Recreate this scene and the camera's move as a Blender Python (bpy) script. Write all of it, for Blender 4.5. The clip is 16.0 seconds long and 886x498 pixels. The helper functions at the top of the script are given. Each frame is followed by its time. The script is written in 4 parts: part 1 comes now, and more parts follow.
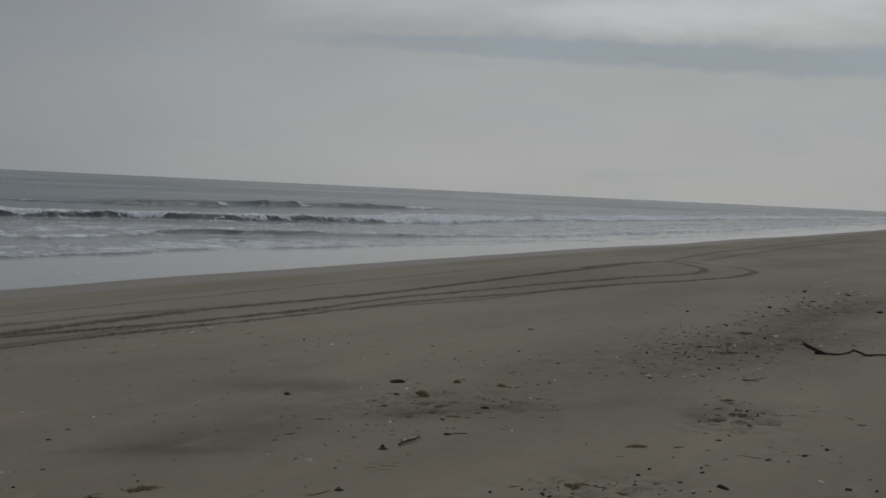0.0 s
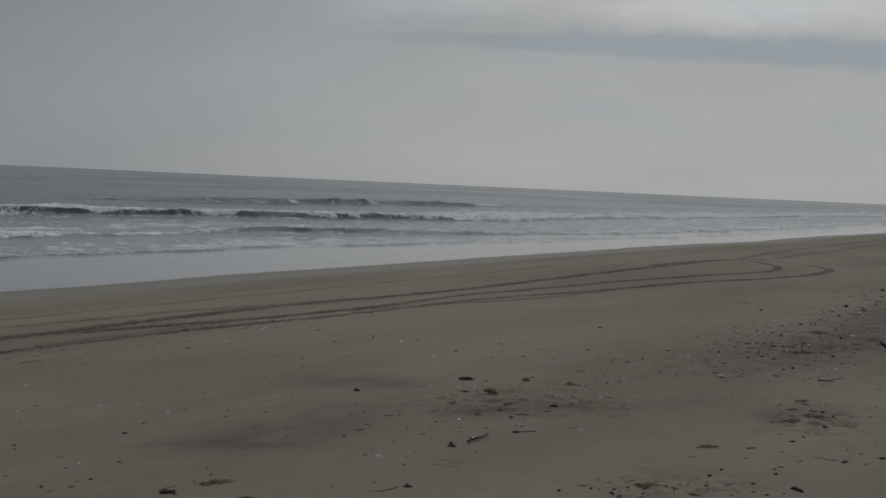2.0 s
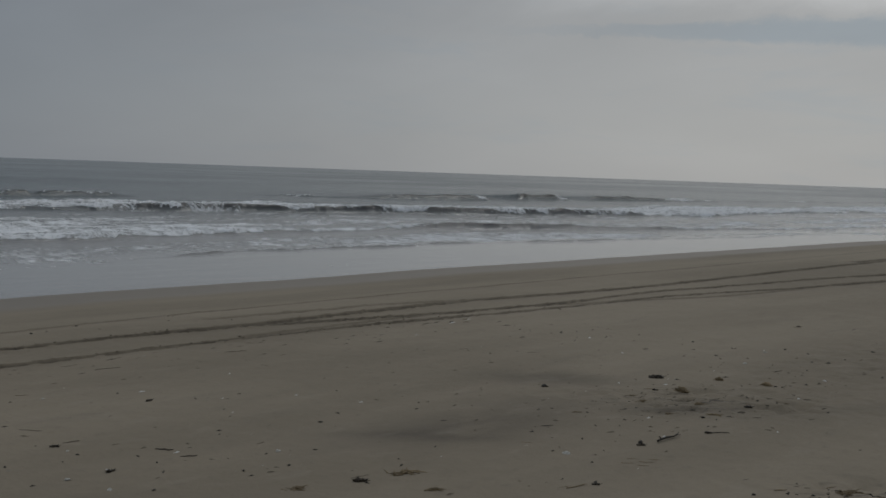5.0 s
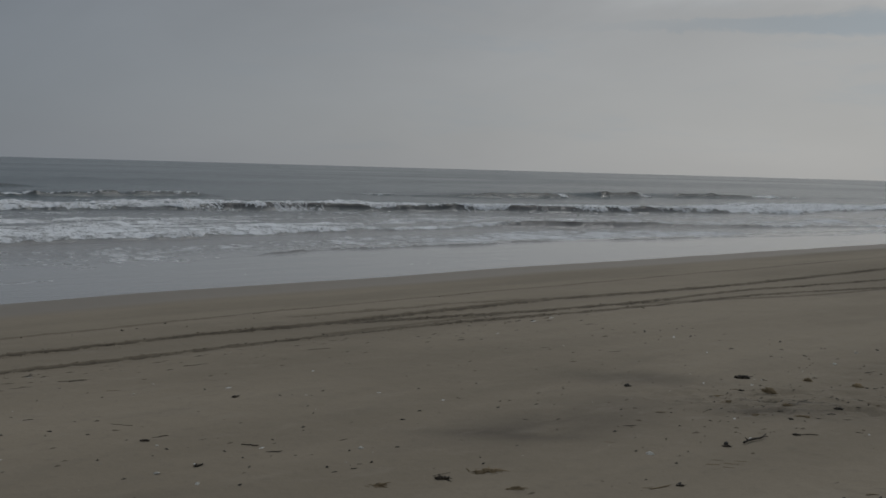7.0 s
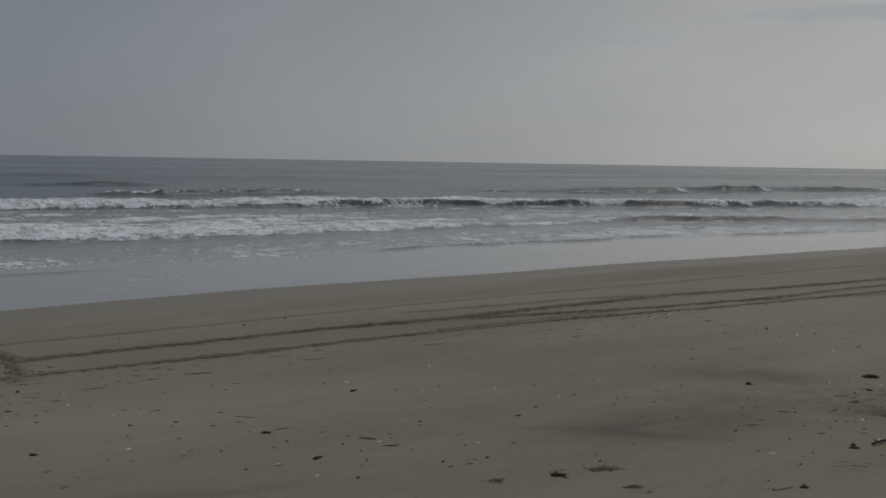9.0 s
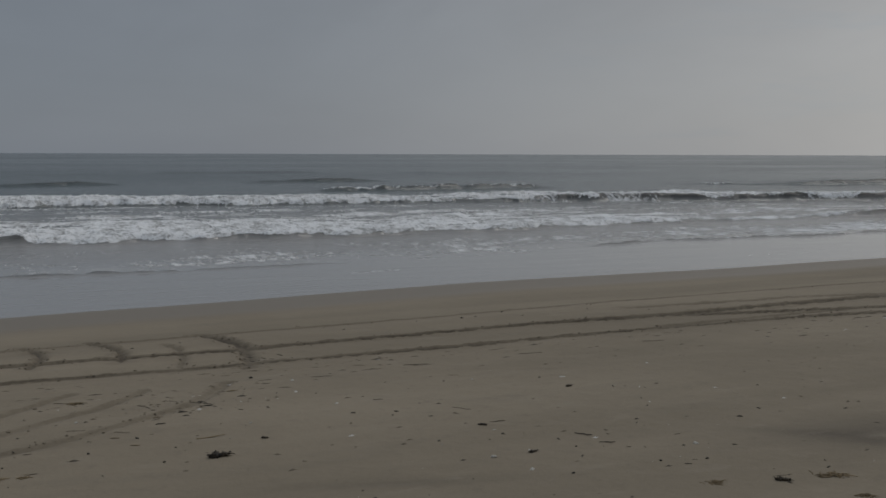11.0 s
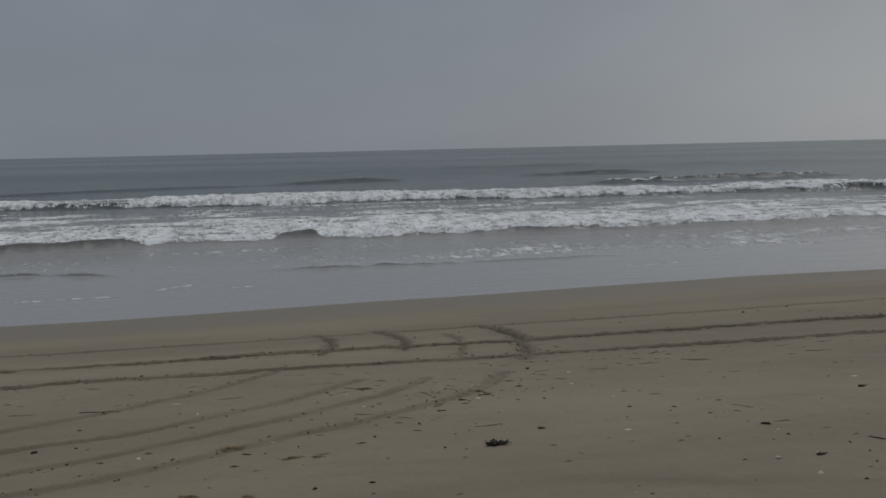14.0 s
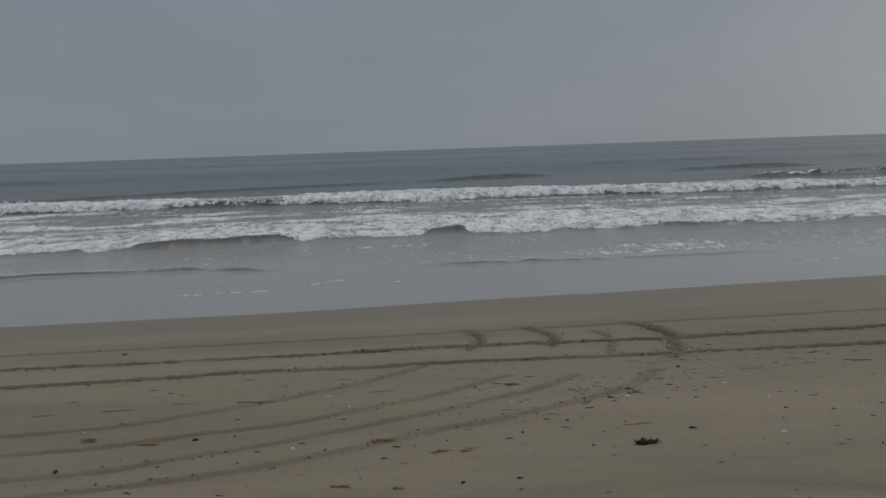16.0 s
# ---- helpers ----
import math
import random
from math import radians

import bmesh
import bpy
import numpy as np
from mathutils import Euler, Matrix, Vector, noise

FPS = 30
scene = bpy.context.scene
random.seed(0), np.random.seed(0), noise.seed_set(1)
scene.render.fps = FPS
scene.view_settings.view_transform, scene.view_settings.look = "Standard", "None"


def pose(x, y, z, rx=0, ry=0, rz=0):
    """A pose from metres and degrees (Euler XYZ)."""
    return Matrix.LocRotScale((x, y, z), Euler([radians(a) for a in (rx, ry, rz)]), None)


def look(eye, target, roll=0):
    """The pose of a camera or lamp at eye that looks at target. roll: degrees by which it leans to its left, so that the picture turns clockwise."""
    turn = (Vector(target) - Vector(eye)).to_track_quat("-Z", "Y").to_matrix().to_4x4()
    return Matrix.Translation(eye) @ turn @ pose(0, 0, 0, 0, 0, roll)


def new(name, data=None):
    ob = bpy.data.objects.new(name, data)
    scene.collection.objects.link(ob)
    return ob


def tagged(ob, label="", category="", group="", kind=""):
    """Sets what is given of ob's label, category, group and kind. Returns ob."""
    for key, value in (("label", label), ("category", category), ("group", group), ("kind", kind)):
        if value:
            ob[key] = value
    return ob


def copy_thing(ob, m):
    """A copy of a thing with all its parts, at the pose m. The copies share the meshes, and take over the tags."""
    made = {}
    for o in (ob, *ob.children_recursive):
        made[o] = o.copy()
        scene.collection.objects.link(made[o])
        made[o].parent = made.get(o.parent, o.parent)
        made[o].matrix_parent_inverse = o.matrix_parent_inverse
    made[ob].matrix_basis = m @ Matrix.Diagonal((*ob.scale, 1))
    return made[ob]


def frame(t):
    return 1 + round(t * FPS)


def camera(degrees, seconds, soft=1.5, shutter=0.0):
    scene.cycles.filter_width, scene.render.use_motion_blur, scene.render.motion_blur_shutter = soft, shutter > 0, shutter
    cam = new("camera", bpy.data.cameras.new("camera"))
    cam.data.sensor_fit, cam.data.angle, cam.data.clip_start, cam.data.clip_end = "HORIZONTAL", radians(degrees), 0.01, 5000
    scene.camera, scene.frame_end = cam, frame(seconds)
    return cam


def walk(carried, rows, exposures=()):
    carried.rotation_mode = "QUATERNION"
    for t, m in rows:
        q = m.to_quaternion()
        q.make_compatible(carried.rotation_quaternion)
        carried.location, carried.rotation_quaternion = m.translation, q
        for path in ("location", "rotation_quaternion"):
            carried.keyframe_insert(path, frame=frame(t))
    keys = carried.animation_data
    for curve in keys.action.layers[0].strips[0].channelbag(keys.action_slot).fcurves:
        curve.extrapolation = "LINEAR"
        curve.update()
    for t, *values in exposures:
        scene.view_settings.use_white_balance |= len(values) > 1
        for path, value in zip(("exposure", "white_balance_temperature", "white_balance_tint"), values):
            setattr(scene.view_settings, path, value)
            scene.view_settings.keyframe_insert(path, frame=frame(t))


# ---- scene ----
# World: x runs along the shore, y out to sea, z up; the berm is at z = 0.
# The camera is held by a standing watcher on a low rise of sand and only turns.
EYE = (0.0, 0.0, 2.3)
cam = camera(44.58, 16.0, soft=1.6)
PATH = [  # seconds, yaw, pitch, roll
    (0.0, -61.53, -3.14, -2.73),
    (0.5, -59.97, -3.27, -2.70),
    (1.0, -59.27, -3.33, -2.61),
    (1.5, -58.60, -3.38, -2.57),
    (2.0, -57.89, -3.44, -2.56),
    (2.5, -56.50, -3.54, -2.52),
    (3.0, -55.53, -3.60, -2.46),
    (3.5, -54.03, -3.69, -2.29),
    (4.0, -52.36, -3.81, -2.15),
    (4.5, -50.39, -3.93, -2.03),
    (4.7, -49.32, -3.99, -2.01),
    (7.0, -43.66, -4.28, -1.58),
    (7.5, -42.33, -4.35, -1.46),
    (8.0, -41.42, -4.43, -1.48),
    (8.2, -40.75, -4.46, -1.37),
    (10.3, -31.47, -4.90, -0.66),
    (10.5, -30.32, -4.92, -0.63),
    (11.0, -26.19, -5.04, -0.17),
    (11.5, -23.35, -5.13, 0.13),
    (12.0, -19.97, -5.20, 0.44),
    (12.5, -16.78, -5.25, 0.72),
    (13.0, -14.96, -5.27, 0.93),
    (13.5, -13.73, -5.28, 1.05),
    (14.0, -11.73, -5.31, 1.29),
    (14.5, -10.21, -5.32, 1.38),
    (15.0, -7.48, -5.34, 1.70),
    (15.5, -7.22, -5.33, 1.69),
    (16.0, -3.93, -5.32, 1.98),
]
walk(cam, [(t, pose(*EYE, 90 + pitch, roll, yaw)) for t, yaw, pitch, roll in PATH],
     exposures=[(0, -0.22, 6190, 8.8), (3.5, -0.22, 6210, 8.8), (7.5, -0.17, 6290, 9.2), (10.5, -0.03, 6410, 10.2), (13, 0.04, 6470, 10.5), (14.5, 0.16, 6460, 9.5), (16, 0.2, 6460, 9.5)])

# ---- light: a bright overcast sky, thinner towards +x where the sun stands behind it ----
SUN_AZ, SUN_EL = 62.0, 55.0   # degrees from +y towards +x, and above the horizon


class Net:
    """Short ways to write shader arithmetic."""

    def __init__(self, tree):
        self.tree = tree

    def put(self, socket, value):
        if isinstance(value, bpy.types.NodeSocket):
            self.tree.links.new(value, socket)
        else:
            socket.default_value = value

    def math(self, op, a, b=0.0, c=0.0):
        n = self.tree.nodes.new("ShaderNodeMath")
        n.operation = op
        for s, v in zip(n.inputs, (a, b, c)):
            self.put(s, v)
        return n.outputs[0]

    def ramp(self, value, lo, hi, to_lo=0.0, to_hi=1.0):
        n = self.tree.nodes.new("ShaderNodeMapRange")
        n.interpolation_type = "SMOOTHSTEP"
        for s, v in zip(n.inputs, (value, lo, hi, to_lo, to_hi)):
            self.put(s, v)
        return n.outputs[0]

    def mix(self, fac, a, b):
        n = self.tree.nodes.new("ShaderNodeMix")
        n.data_type = "RGBA"
        self.put(n.inputs[0], fac)
        self.put(n.inputs[6], a if isinstance(a, bpy.types.NodeSocket) else (*a, 1))
        self.put(n.inputs[7], b if isinstance(b, bpy.types.NodeSocket) else (*b, 1))
        return n.outputs[2]

    def noise(self, vector, scale, detail=4.0, rough=0.55, distort=0.0):
        n = self.tree.nodes.new("ShaderNodeTexNoise")
        self.put(n.inputs["Vector"], vector)
        n.inputs["Scale"].default_value = scale
        n.inputs["Detail"].default_value = detail
        n.inputs["Roughness"].default_value = rough
        n.inputs["Distortion"].default_value = distort
        return n.outputs[0]

    def stretch(self, vector, sx, sy, sz, rz=0.0):
        n = self.tree.nodes.new("ShaderNodeMapping")
        self.put(n.inputs[0], vector)
        n.inputs["Scale"].default_value = (sx, sy, sz)
        n.inputs["Rotation"].default_value = (0, 0, radians(rz))
        return n.outputs[0]

    def attr(self, name):
        n = self.tree.nodes.new("ShaderNodeAttribute")
        n.attribute_name = name
        return n.outputs["Fac"]

    def bump(self, height, strength, distance, normal=None):
        n = self.tree.nodes.new("ShaderNodeBump")
        n.inputs["Strength"].default_value = strength
        n.inputs["Distance"].default_value = distance
        self.put(n.inputs["Height"], height)
        if normal is not None:
            self.put(n.inputs["Normal"], normal)
        return n.outputs[0]


def make_world():
    world = bpy.data.worlds.new("overcast")
    world.use_nodes = True
    tree = world.node_tree
    tree.nodes.clear()
    net = Net(tree)
    way = tree.nodes.new("ShaderNodeTexCoord").outputs["Generated"]
    sep = tree.nodes.new("ShaderNodeSeparateXYZ")
    net.put(sep.inputs[0], way)
    x, y, z = sep.outputs
    # the cloud deck lies on a plane: stretched towards the horizon
    up = net.math("MAXIMUM", z, 0.0)
    flat = net.math("ADD", up, 0.3)
    deck = tree.nodes.new("ShaderNodeCombineXYZ")
    net.put(deck.inputs[0], net.math("DIVIDE", x, flat))
    net.put(deck.inputs[1], net.math("DIVIDE", y, flat))
    deck = deck.outputs[0]
    soft = net.noise(deck, 0.9, 5.0, 0.5, 0.3)
    billow = net.noise(net.stretch(deck, 1.0, 0.6, 1.0, 20), 2.6, 6.0, 0.55, 0.4)
    # brighter near the hidden sun's side, and overhead as under any overcast
    side = net.math("ADD", net.math("MULTIPLY", x, math.sin(radians(SUN_AZ + 14))), net.math("MULTIPLY", y, math.cos(radians(SUN_AZ + 14))))
    side = net.math("POWER", net.math("MAXIMUM", side, 0.0), 3.4)
    grey = net.mix(side, SKY_DULL, SKY_BRIGHT)
    over = net.ramp(z, 0.18, 0.85, 1.0, SKY_ZENITH)
    # a long darker bank of cloud low over the sun's side, with a bright rift above it
    wave = net.math("MULTIPLY", net.math("SUBTRACT", net.noise(net.stretch(way, 6, 6, 16), 1.6, 8.0, 0.62, 0.4), 0.5), 0.02)
    tufts = net.math("MULTIPLY", net.math("SUBTRACT", net.noise(net.stretch(way, 16, 16, 40), 1.3, 6.0, 0.65, 0.6), 0.5), 0.016)
    wave = net.math("ADD", wave, tufts)
    level = net.math("ADD", net.math("ADD", up, wave), net.ramp(x, 0.93, 1.0, 0.0, 0.007))
    depth = net.ramp(x, 0.78, 0.97, 0.004, 0.0125)   # the bank thickens towards the sun's side
    off = net.math("DIVIDE", net.math("ABSOLUTE", net.math("SUBTRACT", level, 0.131)), depth)
    bank = net.math("MULTIPLY", net.ramp(off, 0.55, 1.35, 1.0, 0.0), net.ramp(x, 0.74, 0.9))
    rift = net.math("MULTIPLY", net.ramp(level, 0.138, 0.168), net.ramp(x, 0.7, 0.95))
    value = net.math("ADD", 0.84, net.math("MULTIPLY", soft, 0.26))
    value = net.math("ADD", value, net.math("MULTIPLY", net.math("SUBTRACT", billow, 0.5), net.ramp(up, 0.03, 0.2, 0.05, 0.34)))
    value = net.math("SUBTRACT", value, net.math("MULTIPLY", bank, 0.05))
    value = net.math("ADD", value, net.math("MULTIPLY", net.math("MULTIPLY", rift, net.ramp(billow, 0.35, 0.6, 0.6, 1.2)), 0.28))
    sky = tree.nodes.new("ShaderNodeTexSky")
    sky.sky_type = "NISHITA"
    sky.sun_disc = False
    sky.sun_elevation, sky.sun_rotation = radians(SUN_EL), radians(SUN_AZ)
    # the bank and thin wisps are bluer than the lit deck behind them
    wisp = net.ramp(net.noise(net.stretch(way, 4, 4, 22), 1.6, 6.0, 0.6, 0.5), 0.5, 0.72, 0.0, 0.4)
    wisp = net.math("MULTIPLY", wisp, net.ramp(x, 0.3, 0.8))
    grey = net.mix(net.math("MAXIMUM", bank, wisp), grey, net.mix(side, SKY_DULL, SKY_BANK))
    clouds = tree.nodes.new("ShaderNodeVectorMath")
    clouds.operation = "SCALE"
    net.put(clouds.inputs[0], grey)
    net.put(clouds.inputs["Scale"], net.math("MULTIPLY", value, over))
    a = tree.nodes.new("ShaderNodeBackground")
    net.put(a.inputs[0], clouds.outputs[0])
    a.inputs[1].default_value = 1.0
    b = tree.nodes.new("ShaderNodeBackground")
    net.put(b.inputs[0], sky.outputs[0])
    b.inputs[1].default_value = 0.05
    both = tree.nodes.new("ShaderNodeMixShader")   # a little blue sky comes through the deck
    both.inputs[0].default_value = 0.07
    net.put(both.inputs[1], a.outputs[0])
    net.put(both.inputs[2], b.outputs[0])
    out = tree.nodes.new("ShaderNodeOutputWorld")
    net.put(out.inputs[0], both.outputs[0])
    scene.world = world


SKY_DULL, SKY_BRIGHT, SKY_ZENITH = (0.182, 0.204, 0.233), (0.492, 0.478, 0.455), 1.9
SKY_BANK = (0.42, 0.448, 0.462)
make_world()
sun = new("sun", bpy.data.lights.new("sun", "SUN"))
sun.data.energy, sun.data.angle, sun.data.color = 0.6, radians(20), (1.0, 0.96, 0.9)
sun.matrix_world = look((60 * math.sin(radians(SUN_AZ)), 60 * math.cos(radians(SUN_AZ)), 60 * math.tan(radians(SUN_EL))), (0, 0, 0))

# ---- materials ----


def material(name, rough=0.8):
    m = bpy.data.materials.new(name)
    m.use_nodes = True
    bsdf = m.node_tree.nodes["Principled BSDF"]
    bsdf.inputs["Roughness"].default_value = rough
    geo = m.node_tree.nodes.new("ShaderNodeNewGeometry")
    return m, Net(m.node_tree), bsdf, geo.outputs["Position"]


def sand_material():
    m, net, bsdf, at = material("beach_sand")
    broad = net.noise(net.stretch(at, 0.25, 0.9, 1.0), 0.35, 5.0, 0.55)
    streak = net.noise(net.stretch(at, 0.5, 2.2, 1.0, 8), 0.8, 5.0, 0.6, 0.4)
    mid = net.noise(at, 6.0, 5.0, 0.65)
    grain = net.noise(at, 160.0, 3.0, 0.7)
    dry = net.mix(net.ramp(broad, 0.35, 0.65), (0.212, 0.174, 0.122), (0.274, 0.226, 0.161))
    dry = net.mix(net.ramp(streak, 0.52, 0.75, 0.0, 0.35), dry, (0.181, 0.151, 0.111))
    dry = net.mix(net.ramp(mid, 0.52, 0.78, 0.0, 0.4), dry, (0.164, 0.134, 0.101))
    dry = net.mix(net.ramp(grain, 0.58, 0.72, 0.0, 0.5), dry, (0.0868, 0.0736, 0.0606))
    dark = net.math("MULTIPLY", net.attr("mineral_shade"), net.ramp(net.noise(net.stretch(at, 0.8, 1.6, 1.0, 25), 1.3, 6.0, 0.6, 0.3), 0.14, 0.56))
    dry = net.mix(net.math("MULTIPLY", dark, 0.85), dry, (0.108, 0.089, 0.066))
    grit = net.ramp(net.noise(net.stretch(net.stretch(at, 1.0, 1.0, 1.0, 52), 0.45, 1.3, 1.0), 9.0, 5.0, 0.7, 0.4), 0.53, 0.6)
    dry = net.mix(net.math("MULTIPLY", net.math("MULTIPLY", grit, net.attr("rough")), 0.72), dry, (0.0579, 0.0491, 0.0404))
    pale = net.ramp(net.noise(net.stretch(at, 0.5, 1.3, 1.0, -10), 2.6, 5.0, 0.6, 0.3), 0.55, 0.75, 0.0, 0.3)
    dry = net.mix(pale, dry, (0.299, 0.257, 0.197))
    # ruts: churned darker sand, with the shade inside them put into the colour
    turned_shade = net.math("MULTIPLY", net.attr("turned_shade"), net.ramp(net.noise(at, 14.0, 5.0, 0.7), 0.3, 0.6, 0.6, 1.0))
    dry = net.mix(net.math("MULTIPLY", turned_shade, 0.95), dry, (0.043, 0.0315, 0.0203))
    wet = net.ramp(net.math("ADD", net.attr("wet"), net.math("MULTIPLY", net.math("SUBTRACT", broad, 0.5), 0.5)), 0.15, 0.85)
    net.put(bsdf.inputs["Base Color"], net.mix(wet, dry, (0.198, 0.165, 0.124)))
    net.put(bsdf.inputs["Roughness"], net.ramp(wet, 0.0, 1.0, 0.92, 0.55))
    bsdf.inputs["Specular IOR Level"].default_value = 0.3
    fine = net.bump(net.math("MULTIPLY", grain, net.ramp(wet, 0, 1, 1.0, 0.2)), 0.5, 0.004)
    soft = net.bump(net.math("MULTIPLY", mid, net.ramp(wet, 0, 1, 1.0, 0.15)), 0.6, 0.02, fine)
    net.put(bsdf.inputs["Normal"], soft)
    return m


def water_material():
    m, net, bsdf, at = material("grey_surf_water", 0.12)
    foam_amount = net.attr("foam")
    lace = net.noise(net.stretch(at, 1.5, 0.55, 1.0), 2.2, 6.0, 0.7, 0.6)
    churn = net.noise(net.stretch(at, 0.5, 0.9, 1.0), 0.6, 5.0, 0.6, 0.5)
    fleck = net.noise(net.stretch(at, 1.5, 0.5, 1.0), 5.0, 4.0, 0.65, 0.4)
    field = net.math("ADD", net.math("MULTIPLY", lace, 0.37), net.math("ADD", net.math("MULTIPLY", churn, 0.23), net.math("MULTIPLY", fleck, 0.4)))
    edge = net.math("SUBTRACT", 0.78, net.math("MULTIPLY", foam_amount, 0.52))
    foam = net.ramp(field, net.math("SUBTRACT", edge, 0.02), net.math("ADD", edge, 0.03))
    turbid = net.mix(net.attr("shallow"), (0.066, 0.084, 0.083), (0.3, 0.287, 0.268))
    # wave fronts: brown water, with the shade of the steep side mixed into the colour
    turbid = net.mix(net.attr("shaded_face"), turbid, (0.034, 0.031, 0.023))
    fizz = net.noise(at, 9.0, 4.0, 0.7)
    curd = net.noise(net.stretch(at, 2.0, 0.6, 3.0), 1.3, 6.0, 0.72, 0.3)
    thick = net.math("ADD", net.math("MULTIPLY", curd, 0.6), net.math("MULTIPLY", fizz, 0.4))
    white = net.mix(net.ramp(thick, 0.38, 0.56), (0.27, 0.265, 0.25), (0.88, 0.88, 0.87))
    net.put(bsdf.inputs["Base Color"], net.mix(foam, turbid, white))
    calm = net.attr("calm")
    # gusts roughen the open water in long patches
    gust = net.noise(net.stretch(at, 0.006, 0.014, 1.0), 1.0, 4.0, 0.5, 0.4)
    windy = net.ramp(gust, 0.35, 0.65, 0.19, 0.27)
    net.put(bsdf.inputs["Roughness"], net.math("MAXIMUM", net.ramp(calm, 0, 1, windy, 0.08), net.math("MAXIMUM", net.math("MULTIPLY", foam, 0.85), net.math("MULTIPLY", net.attr("shaded_face"), 0.45))))
    bsdf.inputs["IOR"].default_value = 1.33
    ripple = net.noise(net.stretch(at, 0.5, 1.6, 1.0), 1.1, 7.0, 0.62, 0.4)
    chop = net.noise(net.stretch(at, 0.35, 1.3, 1.0), 0.22, 5.0, 0.6)
    height = net.math("ADD", net.math("MULTIPLY", net.math("ADD", ripple, net.math("MULTIPLY", chop, net.ramp(gust, 0.35, 0.65, 2.6, 3.4))), net.ramp(calm, 0, 1, 1.0, 0.06)), net.math("MULTIPLY", foam, net.math("ADD", 0.3, net.math("MULTIPLY", thick, 1.1))))
    net.put(bsdf.inputs["Normal"], net.bump(height, 0.55, 0.22))
    return m


SAND = sand_material()
WATER = water_material()

# ---- the ground and the sea ----


def value_noise(x, y, seed=0):
    """Smooth noise from 0 to 1 on a lattice of unit cells, for whole arrays."""
    xi, yi = np.floor(x).astype(np.int64), np.floor(y).astype(np.int64)
    fx, fy = x - xi, y - yi
    fx, fy = fx * fx * (3 - 2 * fx), fy * fy * (3 - 2 * fy)

    def at(i, j):
        h = (i * 374761393 + j * 668265263 + seed * 974634777) & 0xFFFFFFFF
        h = ((h ^ (h >> 13)) * 1274126177) & 0xFFFFFFFF
        return ((h ^ (h >> 16)) & 0xFFFF) / 65535.0

    return (at(xi, yi) * (1 - fx) + at(xi + 1, yi) * fx) * (1 - fy) + (at(xi, yi + 1) * (1 - fx) + at(xi + 1, yi + 1) * fx) * fy


def fbm(x, y, octaves=4, seed=0, gain=0.5):
    total, amp, norm = 0.0, 1.0, 0.0
    for k in range(octaves):
        total = total + amp * value_noise(x * 2 ** k + 17.3 * k, y * 2 ** k - 9.1 * k, seed + k)
        norm += amp
        amp *= gain
    return total / norm


def smooth(a, lo, hi):
    t = np.clip((a - lo) / (hi - lo), 0, 1)
    return t * t * (3 - 2 * t)


def steps(*spans):
    """Grid lines: spans of (from, to, step), end to end."""
    lines = [np.arange(a, b - 1e-6, s) for a, b, s in spans]
    return np.concatenate(lines + [np.array([spans[-1][1]])])


def spread(start, end, step, growth):
    """Grid lines from start to end whose steps grow."""
    out, s, sign = [start], step, 1 if end > start else -1
    while abs(out[-1] - start) + s < abs(end - start):
        out.append(out[-1] + sign * s)
        s *= growth
    out.append(end)
    return np.array(out)


GRID = {}


def sheet(name, xs, ys, height, mat, masks):
    X, Y = np.meshgrid(xs, ys)
    Z = GRID[name] = height(X, Y)
    nx, ny = len(xs), len(ys)
    me = bpy.data.meshes.new(name)
    me.vertices.add(nx * ny)
    me.vertices.foreach_set("co", np.stack([X, Y, Z], -1).astype(np.float32).ravel())
    i = (np.arange(ny - 1)[:, None] * nx + np.arange(nx - 1)[None]).ravel()
    quads = np.stack([i, i + 1, i + nx + 1, i + nx], -1).astype(np.int32)
    me.loops.add(quads.size)
    me.polygons.add(len(quads))
    me.polygons.foreach_set("loop_start", np.arange(0, quads.size, 4, dtype=np.int32))
    me.loops.foreach_set("vertex_index", quads.ravel())
    me.update(calc_edges=True)
    me.polygons.foreach_set("use_smooth", np.ones(len(quads), dtype=bool))
    for key, values in masks(X, Y).items():
        me.attributes.new(key, "FLOAT", "POINT").data.foreach_set("value", np.broadcast_to(values, X.shape).astype(np.float32).ravel())
    me.materials.append(mat)
    return new(name, me)


SEA = -0.25


def waterline(x):
    """How far out the swash stops, along the shore."""
    base = np.interp(x, (-60, -6, -2, 2, 6, 10, 20, 50, 62, 80, 100, 160, 400), (16.5, 17.1, 17.3, 17.9, 18.35, 18.8, 19.1, 19.1, 18.2, 18.3, 17.3, 16.9, 15.5))
    return base + 0.35 * (fbm(x / 5.0, x * 0 + 3.0, 3, 5) - 0.5) + 0.5 * (fbm(x / 23.0, x * 0 + 8.0, 2, 6) - 0.5) * smooth(x, 10, 40)


